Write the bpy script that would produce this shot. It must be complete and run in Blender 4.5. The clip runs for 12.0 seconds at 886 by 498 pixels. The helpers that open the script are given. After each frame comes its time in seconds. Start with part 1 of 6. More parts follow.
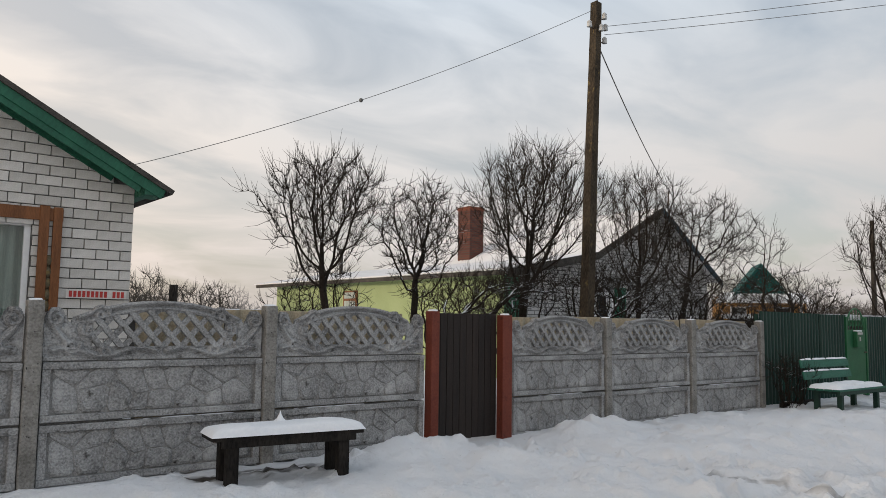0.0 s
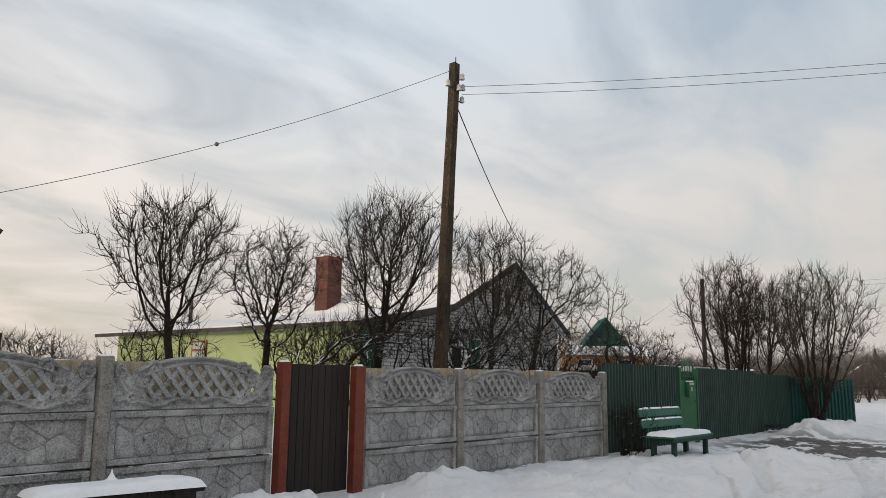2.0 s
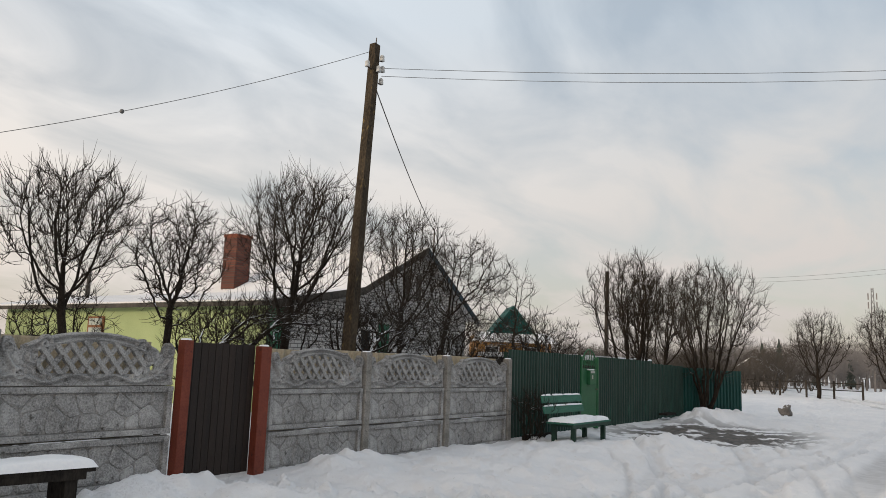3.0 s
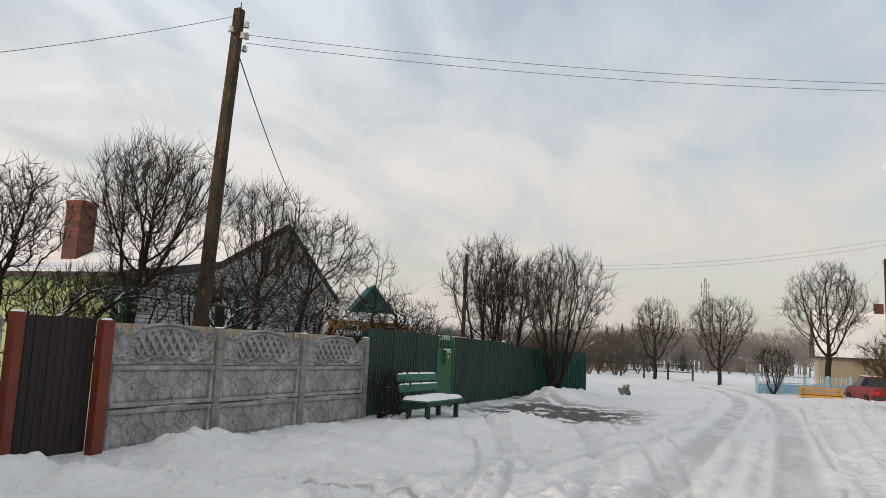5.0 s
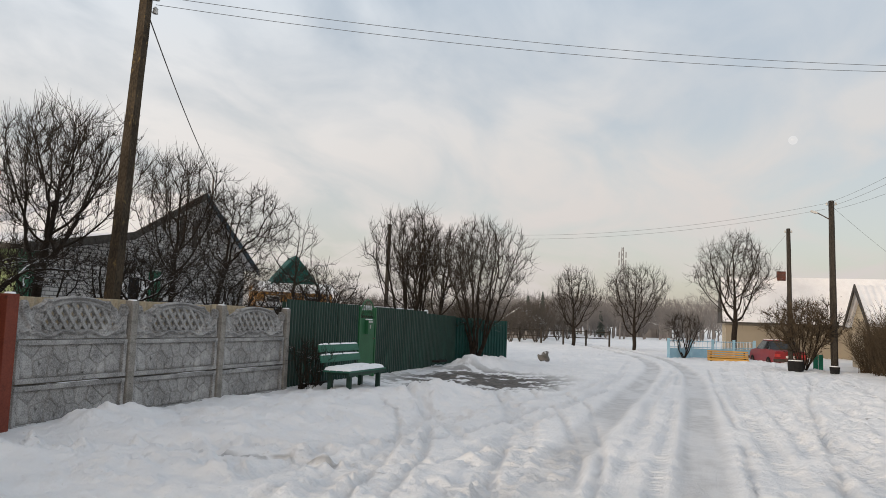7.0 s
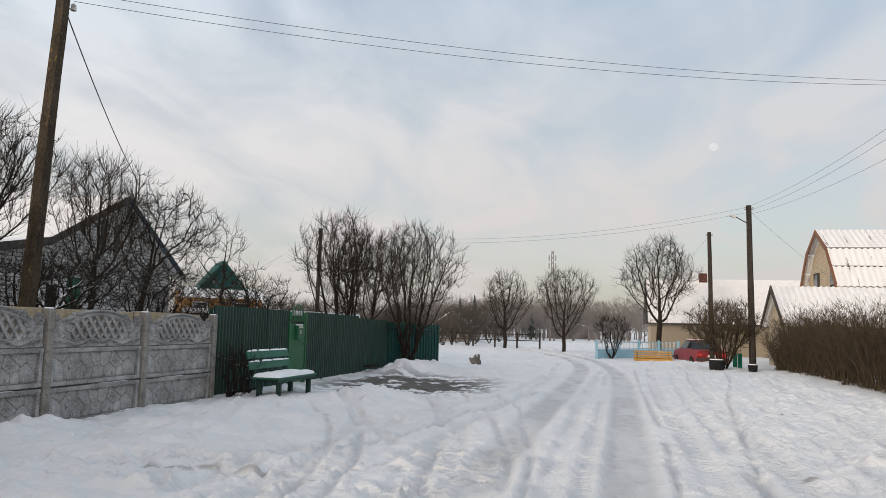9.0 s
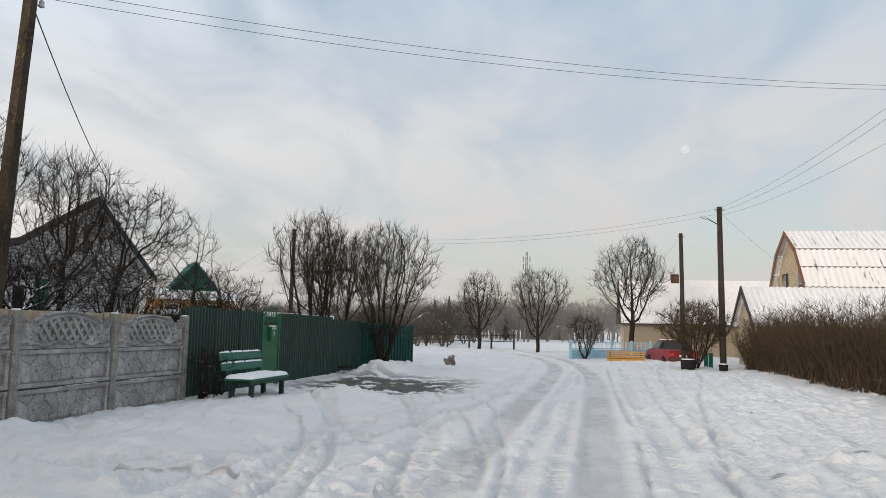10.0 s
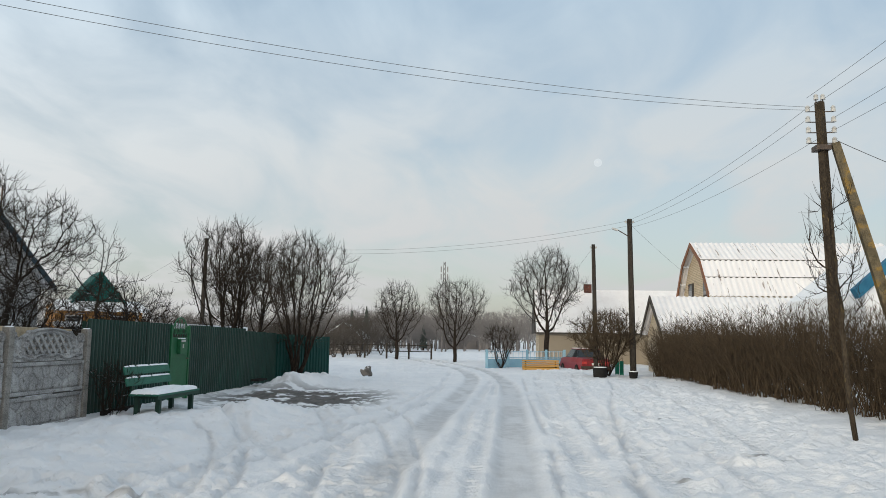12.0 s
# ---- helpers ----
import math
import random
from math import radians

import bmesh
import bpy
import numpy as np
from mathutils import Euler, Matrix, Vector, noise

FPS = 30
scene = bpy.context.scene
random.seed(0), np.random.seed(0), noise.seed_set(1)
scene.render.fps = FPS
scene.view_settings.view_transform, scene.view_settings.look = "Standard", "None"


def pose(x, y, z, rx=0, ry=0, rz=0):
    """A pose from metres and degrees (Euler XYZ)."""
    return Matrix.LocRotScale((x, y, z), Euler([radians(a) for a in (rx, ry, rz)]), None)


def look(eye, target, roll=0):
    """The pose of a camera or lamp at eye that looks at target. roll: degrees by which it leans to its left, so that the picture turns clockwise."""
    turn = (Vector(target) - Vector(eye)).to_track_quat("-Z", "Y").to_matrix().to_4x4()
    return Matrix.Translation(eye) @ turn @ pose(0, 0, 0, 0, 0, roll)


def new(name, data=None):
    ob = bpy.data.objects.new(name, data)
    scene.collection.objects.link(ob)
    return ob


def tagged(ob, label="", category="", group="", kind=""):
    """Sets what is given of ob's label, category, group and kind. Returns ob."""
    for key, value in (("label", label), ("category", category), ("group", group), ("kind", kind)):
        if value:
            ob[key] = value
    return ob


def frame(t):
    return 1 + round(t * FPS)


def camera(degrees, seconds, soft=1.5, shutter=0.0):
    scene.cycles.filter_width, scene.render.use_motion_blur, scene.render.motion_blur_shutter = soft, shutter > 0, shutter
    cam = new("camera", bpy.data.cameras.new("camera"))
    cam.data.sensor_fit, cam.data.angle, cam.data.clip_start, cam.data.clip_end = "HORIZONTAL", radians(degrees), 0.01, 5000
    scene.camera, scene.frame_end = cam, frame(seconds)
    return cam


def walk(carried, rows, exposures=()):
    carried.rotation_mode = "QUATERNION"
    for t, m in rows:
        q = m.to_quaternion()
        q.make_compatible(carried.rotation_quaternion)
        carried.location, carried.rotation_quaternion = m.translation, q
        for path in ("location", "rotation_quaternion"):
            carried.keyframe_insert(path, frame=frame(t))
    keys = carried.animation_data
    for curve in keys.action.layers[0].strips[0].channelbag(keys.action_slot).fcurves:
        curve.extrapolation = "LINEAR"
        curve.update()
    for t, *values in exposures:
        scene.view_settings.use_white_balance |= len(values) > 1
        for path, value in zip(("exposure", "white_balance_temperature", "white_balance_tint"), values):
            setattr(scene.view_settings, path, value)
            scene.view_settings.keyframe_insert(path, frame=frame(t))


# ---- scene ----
cam = camera(60.35, 12.0, soft=0.6)
ROWS = [
    (0.0, 0.000, -0.000, 1.503, -38.79, 5.39, -0.82),
    (0.5, 0.007, -0.016, 1.506, -39.56, 6.47, -0.93),
    (1.0, 0.011, -0.030, 1.504, -42.26, 8.08, -0.97),
    (1.5, 0.017, -0.046, 1.496, -45.87, 9.03, -0.70),
    (2.0, 0.028, -0.047, 1.494, -49.37, 9.37, -0.76),
    (2.5, 0.034, -0.040, 1.491, -52.75, 9.03, -1.33),
    (3.0, 0.046, -0.043, 1.482, -56.18, 8.40, -2.08),
    (5.0, 0.066, -0.060, 1.467, -66.67, 7.34, -2.85),
    (5.5, 0.075, -0.083, 1.464, -68.30, 6.40, -2.91),
    (6.0, 0.068, -0.094, 1.465, -69.77, 5.72, -2.78),
    (6.5, 0.057, -0.109, 1.469, -71.14, 5.42, -2.44),
    (7.0, 0.046, -0.127, 1.472, -72.33, 5.32, -2.14),
    (9.0, 0.043, -0.153, 1.477, -77.37, 5.77, -1.44),
    (9.5, 0.037, -0.163, 1.469, -78.17, 5.83, -1.34),
    (10.0, 0.039, -0.164, 1.462, -79.27, 5.91, -1.25),
    (10.5, 0.054, -0.172, 1.467, -80.80, 6.14, -1.14),
    (11.0, 0.065, -0.181, 1.473, -82.57, 6.41, -0.98),
    (11.5, 0.073, -0.188, 1.478, -84.29, 6.62, -0.87),
    (12.0, 0.078, -0.190, 1.480, -85.40, 6.76, -0.78),
]
walk(cam, [(t, pose(x, y, z, 90 + pitch, roll, yaw)) for t, x, y, z, yaw, pitch, roll in ROWS],
     exposures=[(0.0, -0.03, 6620, 10), (3.0, 0.02, 6780, 10), (6.0, 0.08, 6760, 10), (9.0, 0.08, 6500, 10), (10.5, 0.06, 6350, 7), (12.0, 0.05, 6150, 4)])

# ---- world, sun ----
SUN_AZ, SUN_EL = radians(-64), radians(10)      # from the north (y) towards the east (x)
world = bpy.data.worlds.new("winter_sky")
scene.world = world
world.use_nodes = True
wn, wl = world.node_tree.nodes, world.node_tree.links
wn.clear()


def wnode(kind, **values):
    n = wn.new(kind)
    for k, v in values.items():
        n.inputs[k].default_value = v
    return n


w_out = wn.new("ShaderNodeOutputWorld")
w_coord = wn.new("ShaderNodeTexCoord")
w_sky = wn.new("ShaderNodeTexSky")
w_sky.sky_type = "NISHITA"
w_sky.sun_disc = False
w_sky.sun_elevation, w_sky.sun_rotation = SUN_EL, SUN_AZ
w_sky.dust_density, w_sky.ozone_density = 2.0, 1.5
w_bg_sky = wnode("ShaderNodeBackground", Strength=0.15)
wl.new(w_sky.outputs[0], w_bg_sky.inputs["Color"])
w_sep = wn.new("ShaderNodeSeparateXYZ")
wl.new(w_coord.outputs["Generated"], w_sep.inputs[0])
# thin cloud, flattened towards the horizon
w_abs = wn.new("ShaderNodeMath")
w_abs.operation = "MAXIMUM"
w_abs.inputs[1].default_value = 0.0
wl.new(w_sep.outputs[2], w_abs.inputs[0])
w_add = wn.new("ShaderNodeMath")
w_add.inputs[1].default_value = 0.22
wl.new(w_abs.outputs[0], w_add.inputs[0])
w_div = wn.new("ShaderNodeVectorMath")
w_div.operation = "DIVIDE"
wl.new(w_coord.outputs["Generated"], w_div.inputs[0])
w_comb = wn.new("ShaderNodeCombineXYZ")
for i in range(3):
    wl.new(w_add.outputs[0], w_comb.inputs[i])
wl.new(w_comb.outputs[0], w_div.inputs[1])
w_map = wn.new("ShaderNodeMapping")
w_map.inputs["Rotation"].default_value = (0, 0, radians(35))
w_map.inputs["Scale"].default_value = (0.9, 1.5, 1.0)
wl.new(w_div.outputs[0], w_map.inputs[0])
w_noise = wnode("ShaderNodeTexNoise", Scale=1.9, Detail=7.0, Roughness=0.52, Distortion=0.5)
wl.new(w_map.outputs[0], w_noise.inputs["Vector"])
w_cover = wn.new("ShaderNodeMapRange")
w_cover.inputs["From Min"].default_value = 0.36
w_cover.inputs["From Max"].default_value = 0.62
w_cover.inputs["To Min"].default_value = 0.60
w_cover.inputs["To Max"].default_value = 1.0
wl.new(w_noise.outputs["Fac"], w_cover.inputs[0])
# colour of the cloud by height above the horizon
w_ramp = wn.new("ShaderNodeValToRGB")
wl.new(w_sep.outputs[2], w_ramp.inputs[0])
RAMP = [(0.0, (0.66, 0.62, 0.61)), (0.10, (0.73, 0.69, 0.675)), (0.22, (0.74, 0.73, 0.73)), (0.42, (0.63, 0.71, 0.80)), (1.0, (0.56, 0.67, 0.79))]
while len(w_ramp.color_ramp.elements) < len(RAMP):
    w_ramp.color_ramp.elements.new(0.5)
for e, (p, c) in zip(w_ramp.color_ramp.elements, RAMP):
    e.position, e.color = p, (*c, 1)
# warm glow of the low sun behind thin cloud
w_dot = wn.new("ShaderNodeVectorMath")
w_dot.operation = "DOT_PRODUCT"
SUN_DIR = Vector((math.sin(SUN_AZ) * math.cos(SUN_EL), math.cos(SUN_AZ) * math.cos(SUN_EL), math.sin(SUN_EL)))
w_dot.inputs[1].default_value = (math.sin(SUN_AZ), math.cos(SUN_AZ), 0.05)
wl.new(w_coord.outputs["Generated"], w_dot.inputs[0])
w_glow = wn.new("ShaderNodeMapRange")
w_glow.interpolation_type = "SMOOTHSTEP"
w_glow.inputs["From Min"].default_value = -0.25
w_glow.inputs["From Max"].default_value = 1.0
w_glow.inputs["To Max"].default_value = 1.0
wl.new(w_dot.outputs["Value"], w_glow.inputs[0])
w_warm = wn.new("ShaderNodeMix")
w_warm.data_type = "RGBA"
w_warm.blend_type = "ADD"
wl.new(w_glow.outputs[0], w_warm.inputs["Factor"])
wl.new(w_ramp.outputs[0], w_warm.inputs["A"])
w_warm.inputs["B"].default_value = (0.40, 0.20, 0.01, 1)
w_bg_cloud = wnode("ShaderNodeBackground", Strength=1.0)
# the cloud is duller on the side away from the sun
w_away = wn.new("ShaderNodeMapRange")
w_away.interpolation_type = "SMOOTHSTEP"
w_away.inputs["From Min"].default_value, w_away.inputs["From Max"].default_value = -1.0, -0.15
w_away.inputs["To Min"].default_value, w_away.inputs["To Max"].default_value = 0.88, 1.06
wl.new(w_dot.outputs["Value"], w_away.inputs[0])
wl.new(w_away.outputs[0], w_bg_cloud.inputs["Strength"])
wl.new(w_warm.outputs["Result"], w_bg_cloud.inputs["Color"])
w_mix = wn.new("ShaderNodeMixShader")
wl.new(w_cover.outputs[0], w_mix.inputs[0])
wl.new(w_bg_sky.outputs[0], w_mix.inputs[1])
wl.new(w_bg_cloud.outputs[0], w_mix.inputs[2])
wl.new(w_mix.outputs[0], w_out.inputs[0])

sun = new("sun", bpy.data.lights.new("sun", "SUN"))
sun.data.energy, sun.data.angle, sun.data.color = 1.45, radians(8), (1.0, 0.86, 0.70)
sun.matrix_world = look(SUN_DIR * 50, (0, 0, 0))


# ---- materials ----
def nodes_of(name):
    m = bpy.data.materials.new(name)
    m.use_nodes = True
    nt = m.node_tree
    return m, nt, nt.nodes["Principled BSDF"]


def surface(name, dark, light, rough=0.8, scale=6.0, fine=60.0, bump=0.3, metal=0.0, stretch=(1, 1, 1), spots=None, spot_scale=3.0,
            spot_amount=0.55, spot_sharp=0.08, islands=0.0, snow=None, coords="Object", dist=0.01):
    """Two-scale colour between dark and light, spots of a third colour, fine relief; snow: how upright a face must be to hold snow."""
    m, nt, bsdf = nodes_of(name)
    N, L = nt.nodes, nt.links
    tc = N.new("ShaderNodeTexCoord")
    mp = N.new("ShaderNodeMapping")
    mp.inputs["Scale"].default_value = stretch
    L.new(tc.outputs[coords], mp.inputs[0])
    n1 = N.new("ShaderNodeTexNoise")
    n1.inputs["Scale"].default_value, n1.inputs["Detail"].default_value = scale, 5
    n2 = N.new("ShaderNodeTexNoise")
    n2.inputs["Scale"].default_value, n2.inputs["Detail"].default_value = fine, 4
    for n in (n1, n2):
        L.new(mp.outputs[0], n.inputs["Vector"])
    add = N.new("ShaderNodeMath")
    add.operation = "ADD"
    L.new(n1.outputs["Fac"], add.inputs[0])
    L.new(n2.outputs["Fac"], add.inputs[1])
    rng = N.new("ShaderNodeMapRange")
    rng.inputs["From Min"].default_value, rng.inputs["From Max"].default_value = 0.72, 1.28
    L.new(add.outputs[0], rng.inputs[0])
    last = rng.outputs[0]
    if islands:
        info = N.new("ShaderNodeObjectInfo")
        geo = N.new("ShaderNodeNewGeometry")
        both = N.new("ShaderNodeMath")
        both.operation = "ADD"
        L.new(info.outputs["Random"], both.inputs[0])
        L.new(geo.outputs["Random Per Island"], both.inputs[1])
        fr = N.new("ShaderNodeMath")
        fr.operation = "FRACT"
        L.new(both.outputs[0], fr.inputs[0])
        mx = N.new("ShaderNodeMix")
        mx.inputs["Factor"].default_value = islands
        L.new(last, mx.inputs["A"])
        L.new(fr.outputs[0], mx.inputs["B"])
        last = mx.outputs["Result"]
    mix = N.new("ShaderNodeMix")
    mix.data_type = "RGBA"
    mix.inputs["A"].default_value, mix.inputs["B"].default_value = (*dark, 1), (*light, 1)
    L.new(last, mix.inputs["Factor"])
    colour = mix.outputs["Result"]
    if spots:
        n3 = N.new("ShaderNodeTexNoise")
        n3.inputs["Scale"].default_value, n3.inputs["Detail"].default_value, n3.inputs["Roughness"].default_value = spot_scale, 8, 0.65
        L.new(mp.outputs[0], n3.inputs["Vector"])
        r3 = N.new("ShaderNodeMapRange")
        r3.inputs["From Min"].default_value, r3.inputs["From Max"].default_value = spot_amount, spot_amount + spot_sharp
        L.new(n3.outputs["Fac"], r3.inputs[0])
        mx3 = N.new("ShaderNodeMix")
        mx3.data_type = "RGBA"
        L.new(r3.outputs[0], mx3.inputs["Factor"])
        L.new(colour, mx3.inputs["A"])
        mx3.inputs["B"].default_value = (*spots, 1)
        colour = mx3.outputs["Result"]
    if snow is not None:
        geo2 = N.new("ShaderNodeNewGeometry")
        sp = N.new("ShaderNodeSeparateXYZ")
        L.new(geo2.outputs["Normal"], sp.inputs[0])
        n4 = N.new("ShaderNodeTexNoise")
        n4.inputs["Scale"].default_value, n4.inputs["Detail"].default_value = 5.0, 3
        L.new(tc.outputs["Object"], n4.inputs["Vector"])
        s4 = N.new("ShaderNodeMath")
        s4.operation = "MULTIPLY_ADD"
        s4.inputs[1].default_value, s4.inputs[2].default_value = 0.9, -0.45
        L.new(n4.outputs["Fac"], s4.inputs[0])
        a4 = N.new("ShaderNodeMath")
        L.new(sp.outputs[2], a4.inputs[0])
        L.new(s4.outputs[0], a4.inputs[1])
        r4 = N.new("ShaderNodeMapRange")
        r4.inputs["From Min"].default_value, r4.inputs["From Max"].default_value = snow, snow + 0.12
        L.new(a4.outputs[0], r4.inputs[0])
        mx4 = N.new("ShaderNodeMix")
        mx4.data_type = "RGBA"
        L.new(r4.outputs[0], mx4.inputs["Factor"])
        L.new(colour, mx4.inputs["A"])
        mx4.inputs["B"].default_value = (0.80, 0.82, 0.86, 1)
        colour = mx4.outputs["Result"]
    L.new(colour, bsdf.inputs["Base Color"])
    bsdf.inputs["Roughness"].default_value = rough
    bsdf.inputs["Specular IOR Level"].default_value = 0.15 if rough >= 0.75 else 0.35
    bsdf.inputs["Metallic"].default_value = metal
    if bump:
        b = N.new("ShaderNodeBump")
        b.inputs["Strength"].default_value, b.inputs["Distance"].default_value = bump, dist
        L.new(add.outputs[0], b.inputs["Height"])
        L.new(b.outputs[0], bsdf.inputs["Normal"])
    return m


def snow_ground():
    """Snow with icy wheel bands (attribute 'ice') and thawed mud patches (attribute 'mud')."""
    m, nt, bsdf = nodes_of("snow_ground")
    N, L = nt.nodes, nt.links
    tc = N.new("ShaderNodeTexCoord")

    def tex(scale, detail=5, rough=0.55):
        n = N.new("ShaderNodeTexNoise")
        n.inputs["Scale"].default_value, n.inputs["Detail"].default_value, n.inputs["Roughness"].default_value = scale, detail, rough
        L.new(tc.outputs["Object"], n.inputs["Vector"])
        return n.outputs["Fac"]

    def mixed(fac, a, b):
        x = N.new("ShaderNodeMix")
        x.data_type = "RGBA"
        L.new(fac, x.inputs["Factor"])
        for key, v in (("A", a), ("B", b)):
            if isinstance(v, tuple):
                x.inputs[key].default_value = (*v, 1)
            else:
                L.new(v, x.inputs[key])
        return x.outputs["Result"]

    def attr(name):
        a = N.new("ShaderNodeAttribute")
        a.attribute_name = name
        return a.outputs["Fac"]

    def ranged(v, lo, hi):
        r = N.new("ShaderNodeMapRange")
        r.inputs["From Min"].default_value, r.inputs["From Max"].default_value = lo, hi
        L.new(v, r.inputs[0])
        return r.outputs[0]

    base = mixed(ranged(tex(0.9), 0.35, 0.65), (0.80, 0.81, 0.83), (0.88, 0.88, 0.89))
    base = mixed(ranged(tex(14), 0.66, 0.80), base, (0.62, 0.60, 0.57))
    base = mixed(ranged(tex(34, 4, 0.7), 0.715, 0.75), base, (0.34, 0.30, 0.26))
    ice = mixed(ranged(tex(5), 0.3, 0.7), (0.54, 0.54, 0.545), (0.68, 0.68, 0.69))
    base = mixed(attr("ice"), base, ice)
    mud = mixed(ranged(tex(7), 0.35, 0.7), (0.022, 0.018, 0.014), (0.12, 0.10, 0.08))
    base = mixed(attr("mud"), base, mud)
    L.new(base, bsdf.inputs["Base Color"])
    bsdf.inputs["Roughness"].default_value = 0.75
    bsdf.inputs["Specular IOR Level"].default_value = 0.25
    b1 = N.new("ShaderNodeBump")
    b1.inputs["Strength"].default_value, b1.inputs["Distance"].default_value = 0.8, 0.045
    L.new(tex(16, 6, 0.65), b1.inputs["Height"])
    b2 = N.new("ShaderNodeBump")
    b2.inputs["Strength"].default_value, b2.inputs["Distance"].default_value = 0.75, 0.018
    L.new(tex(48, 5, 0.65), b2.inputs["Height"])
    L.new(b1.outputs[0], b2.inputs["Normal"])
    # tyre lugs where a wheel has passed
    wave = N.new("ShaderNodeTexWave")
    wave.inputs["Scale"].default_value, wave.inputs["Distortion"].default_value, wave.inputs["Detail"].default_value = 3.6, 1.5, 2
    L.new(tc.outputs["Object"], wave.inputs["Vector"])
    lug = N.new("ShaderNodeMath")
    lug.operation = "MULTIPLY"
    L.new(wave.outputs["Fac"], lug.inputs[0])
    L.new(attr("tread"), lug.inputs[1])
    b3 = N.new("ShaderNodeBump")
    b3.inputs["Strength"].default_value, b3.inputs["Distance"].default_value = 0.4, 0.015
    L.new(lug.outputs[0], b3.inputs["Height"])
    L.new(b2.outputs[0], b3.inputs["Normal"])
    L.new(b3.outputs[0], bsdf.inputs["Normal"])
    return m


SNOW_G = snow_ground()
SNOW = surface("snow_clean", (0.80, 0.82, 0.85), (0.88, 0.89, 0.90), 0.75, 4, 40, 0.25)
CONCRETE = surface("weathered_concrete", (0.145, 0.144, 0.142), (0.485, 0.482, 0.476), 0.9, 3.0, 55, 0.9, spots=(0.07, 0.066, 0.06), spot_scale=9.0, spot_amount=0.59, spot_sharp=0.12, islands=0.06, dist=0.02)
# recess shade between the stones, put into a darker joint colour
JOINTS = surface("shade_toned_joints", (0.13, 0.126, 0.12), (0.38, 0.372, 0.36), 0.95, 4, 40, 0.4)
POST_CONC = surface("pitted_concrete", (0.15, 0.142, 0.128), (0.34, 0.325, 0.30), 0.92, 5, 45, 0.9, spots=(0.03, 0.028, 0.026), spot_scale=34, spot_amount=0.63, spot_sharp=0.04, dist=0.02)
WALL_BRICK = surface("white_silicate_brick", (0.46, 0.44, 0.41), (0.78, 0.755, 0.72), 0.9, 8, 80, 0.35, islands=0.5)
MORTAR = surface("grey_mortar", (0.08, 0.077, 0.072), (0.17, 0.165, 0.16), 0.95, 10, 90, 0.4)
GREY_BRICK = surface("grey_brick", (0.34, 0.33, 0.32), (0.50, 0.49, 0.47), 0.9, 8, 80, 0.3, islands=0.5)
YELLOW_BRICK = surface("cream_brick", (0.48, 0.40, 0.29), (0.66, 0.57, 0.43), 0.9, 8, 80, 0.3, islands=0.4)
RED_BRICK = surface("sooty_red_brick", (0.16, 0.055, 0.035), (0.32, 0.12, 0.075), 0.9, 6, 60, 0.4, islands=0.6)
LIME = surface("lime_green_plaster", (0.32, 0.385, 0.195), (0.40, 0.47, 0.245), 0.9, 1.2, 50, 0.25, spots=(0.40, 0.46, 0.26), spot_scale=0.9, spot_amount=0.58, spot_sharp=0.2)
GREEN_TRIM = surface("green_painted_board", (0.011, 0.08, 0.048), (0.022, 0.135, 0.078), 0.55, 4, 50, 0.25, stretch=(1, 1, 0.3))
TEAL = surface("teal_painted_board", (0.010, 0.058, 0.056), (0.020, 0.10, 0.090), 0.75, 4, 50, 0.3, stretch=(3, 3, 0.4))
GREEN_METAL = surface("dark_green_profiled_sheet", (0.003, 0.026, 0.020), (0.007, 0.046, 0.036), 0.42, 1.5, 60, 0.08, stretch=(1, 1, 0.4), spots=(0.02, 0.09, 0.065), spot_scale=2.0, spot_amount=0.6, spot_sharp=0.2)
TEAL_METAL = surface("bluish_green_sheet", (0.007, 0.048, 0.043), (0.012, 0.07, 0.063), 0.42, 1.5, 60, 0.08)
GATE_GREEN = surface("green_painted_steel", (0.012, 0.085, 0.035), (0.022, 0.13, 0.055), 0.5, 3, 40, 0.15)
BENCH_GREEN = surface("bench_green_paint", (0.016, 0.09, 0.06), (0.032, 0.15, 0.10), 0.6, 5, 60, 0.3, stretch=(0.5, 3, 3), spots=(0.09, 0.11, 0.08), spot_scale=7, spot_amount=0.66)
DARK_GREEN = surface("dark_green_leg_paint", (0.008, 0.03, 0.022), (0.015, 0.05, 0.035), 0.6, 5, 60, 0.3)
BLACK_WOOD = surface("blackened_wood", (0.006, 0.005, 0.005), (0.03, 0.026, 0.022), 0.8, 6, 60, 0.5, stretch=(1, 1, 0.3), spots=(0.55, 0.56, 0.58), spot_scale=16, spot_amount=0.70)
BROWN_WOOD = surface("dark_brown_stained_plank", (0.007, 0.005, 0.0045), (0.026, 0.016, 0.012), 0.6, 3, 50, 0.35, stretch=(6, 6, 0.4), islands=0.35)
RUST_RED = surface("rust_red_painted_steel", (0.11, 0.022, 0.012), (0.19, 0.042, 0.022), 0.6, 4, 50, 0.25, spots=(0.05, 0.018, 0.012), spot_scale=6, spot_amount=0.62)
TRIM_WOOD = surface("brown_varnished_wood", (0.13, 0.048, 0.016), (0.26, 0.10, 0.035), 0.55, 4, 40, 0.3, stretch=(4, 4, 0.5))
POLE_WOOD = surface("old_dark_concrete_pole", (0.024, 0.019, 0.014), (0.075, 0.058, 0.04), 0.9, 5, 40, 0.7, stretch=(1, 1, 0.5), spots=(0.16, 0.115, 0.05), spot_scale=14, spot_amount=0.60)
POLE_DARK = surface("dark_tarred_pole", (0.02, 0.018, 0.016), (0.07, 0.06, 0.05), 0.9, 5, 40, 0.5, stretch=(1, 1, 0.3))
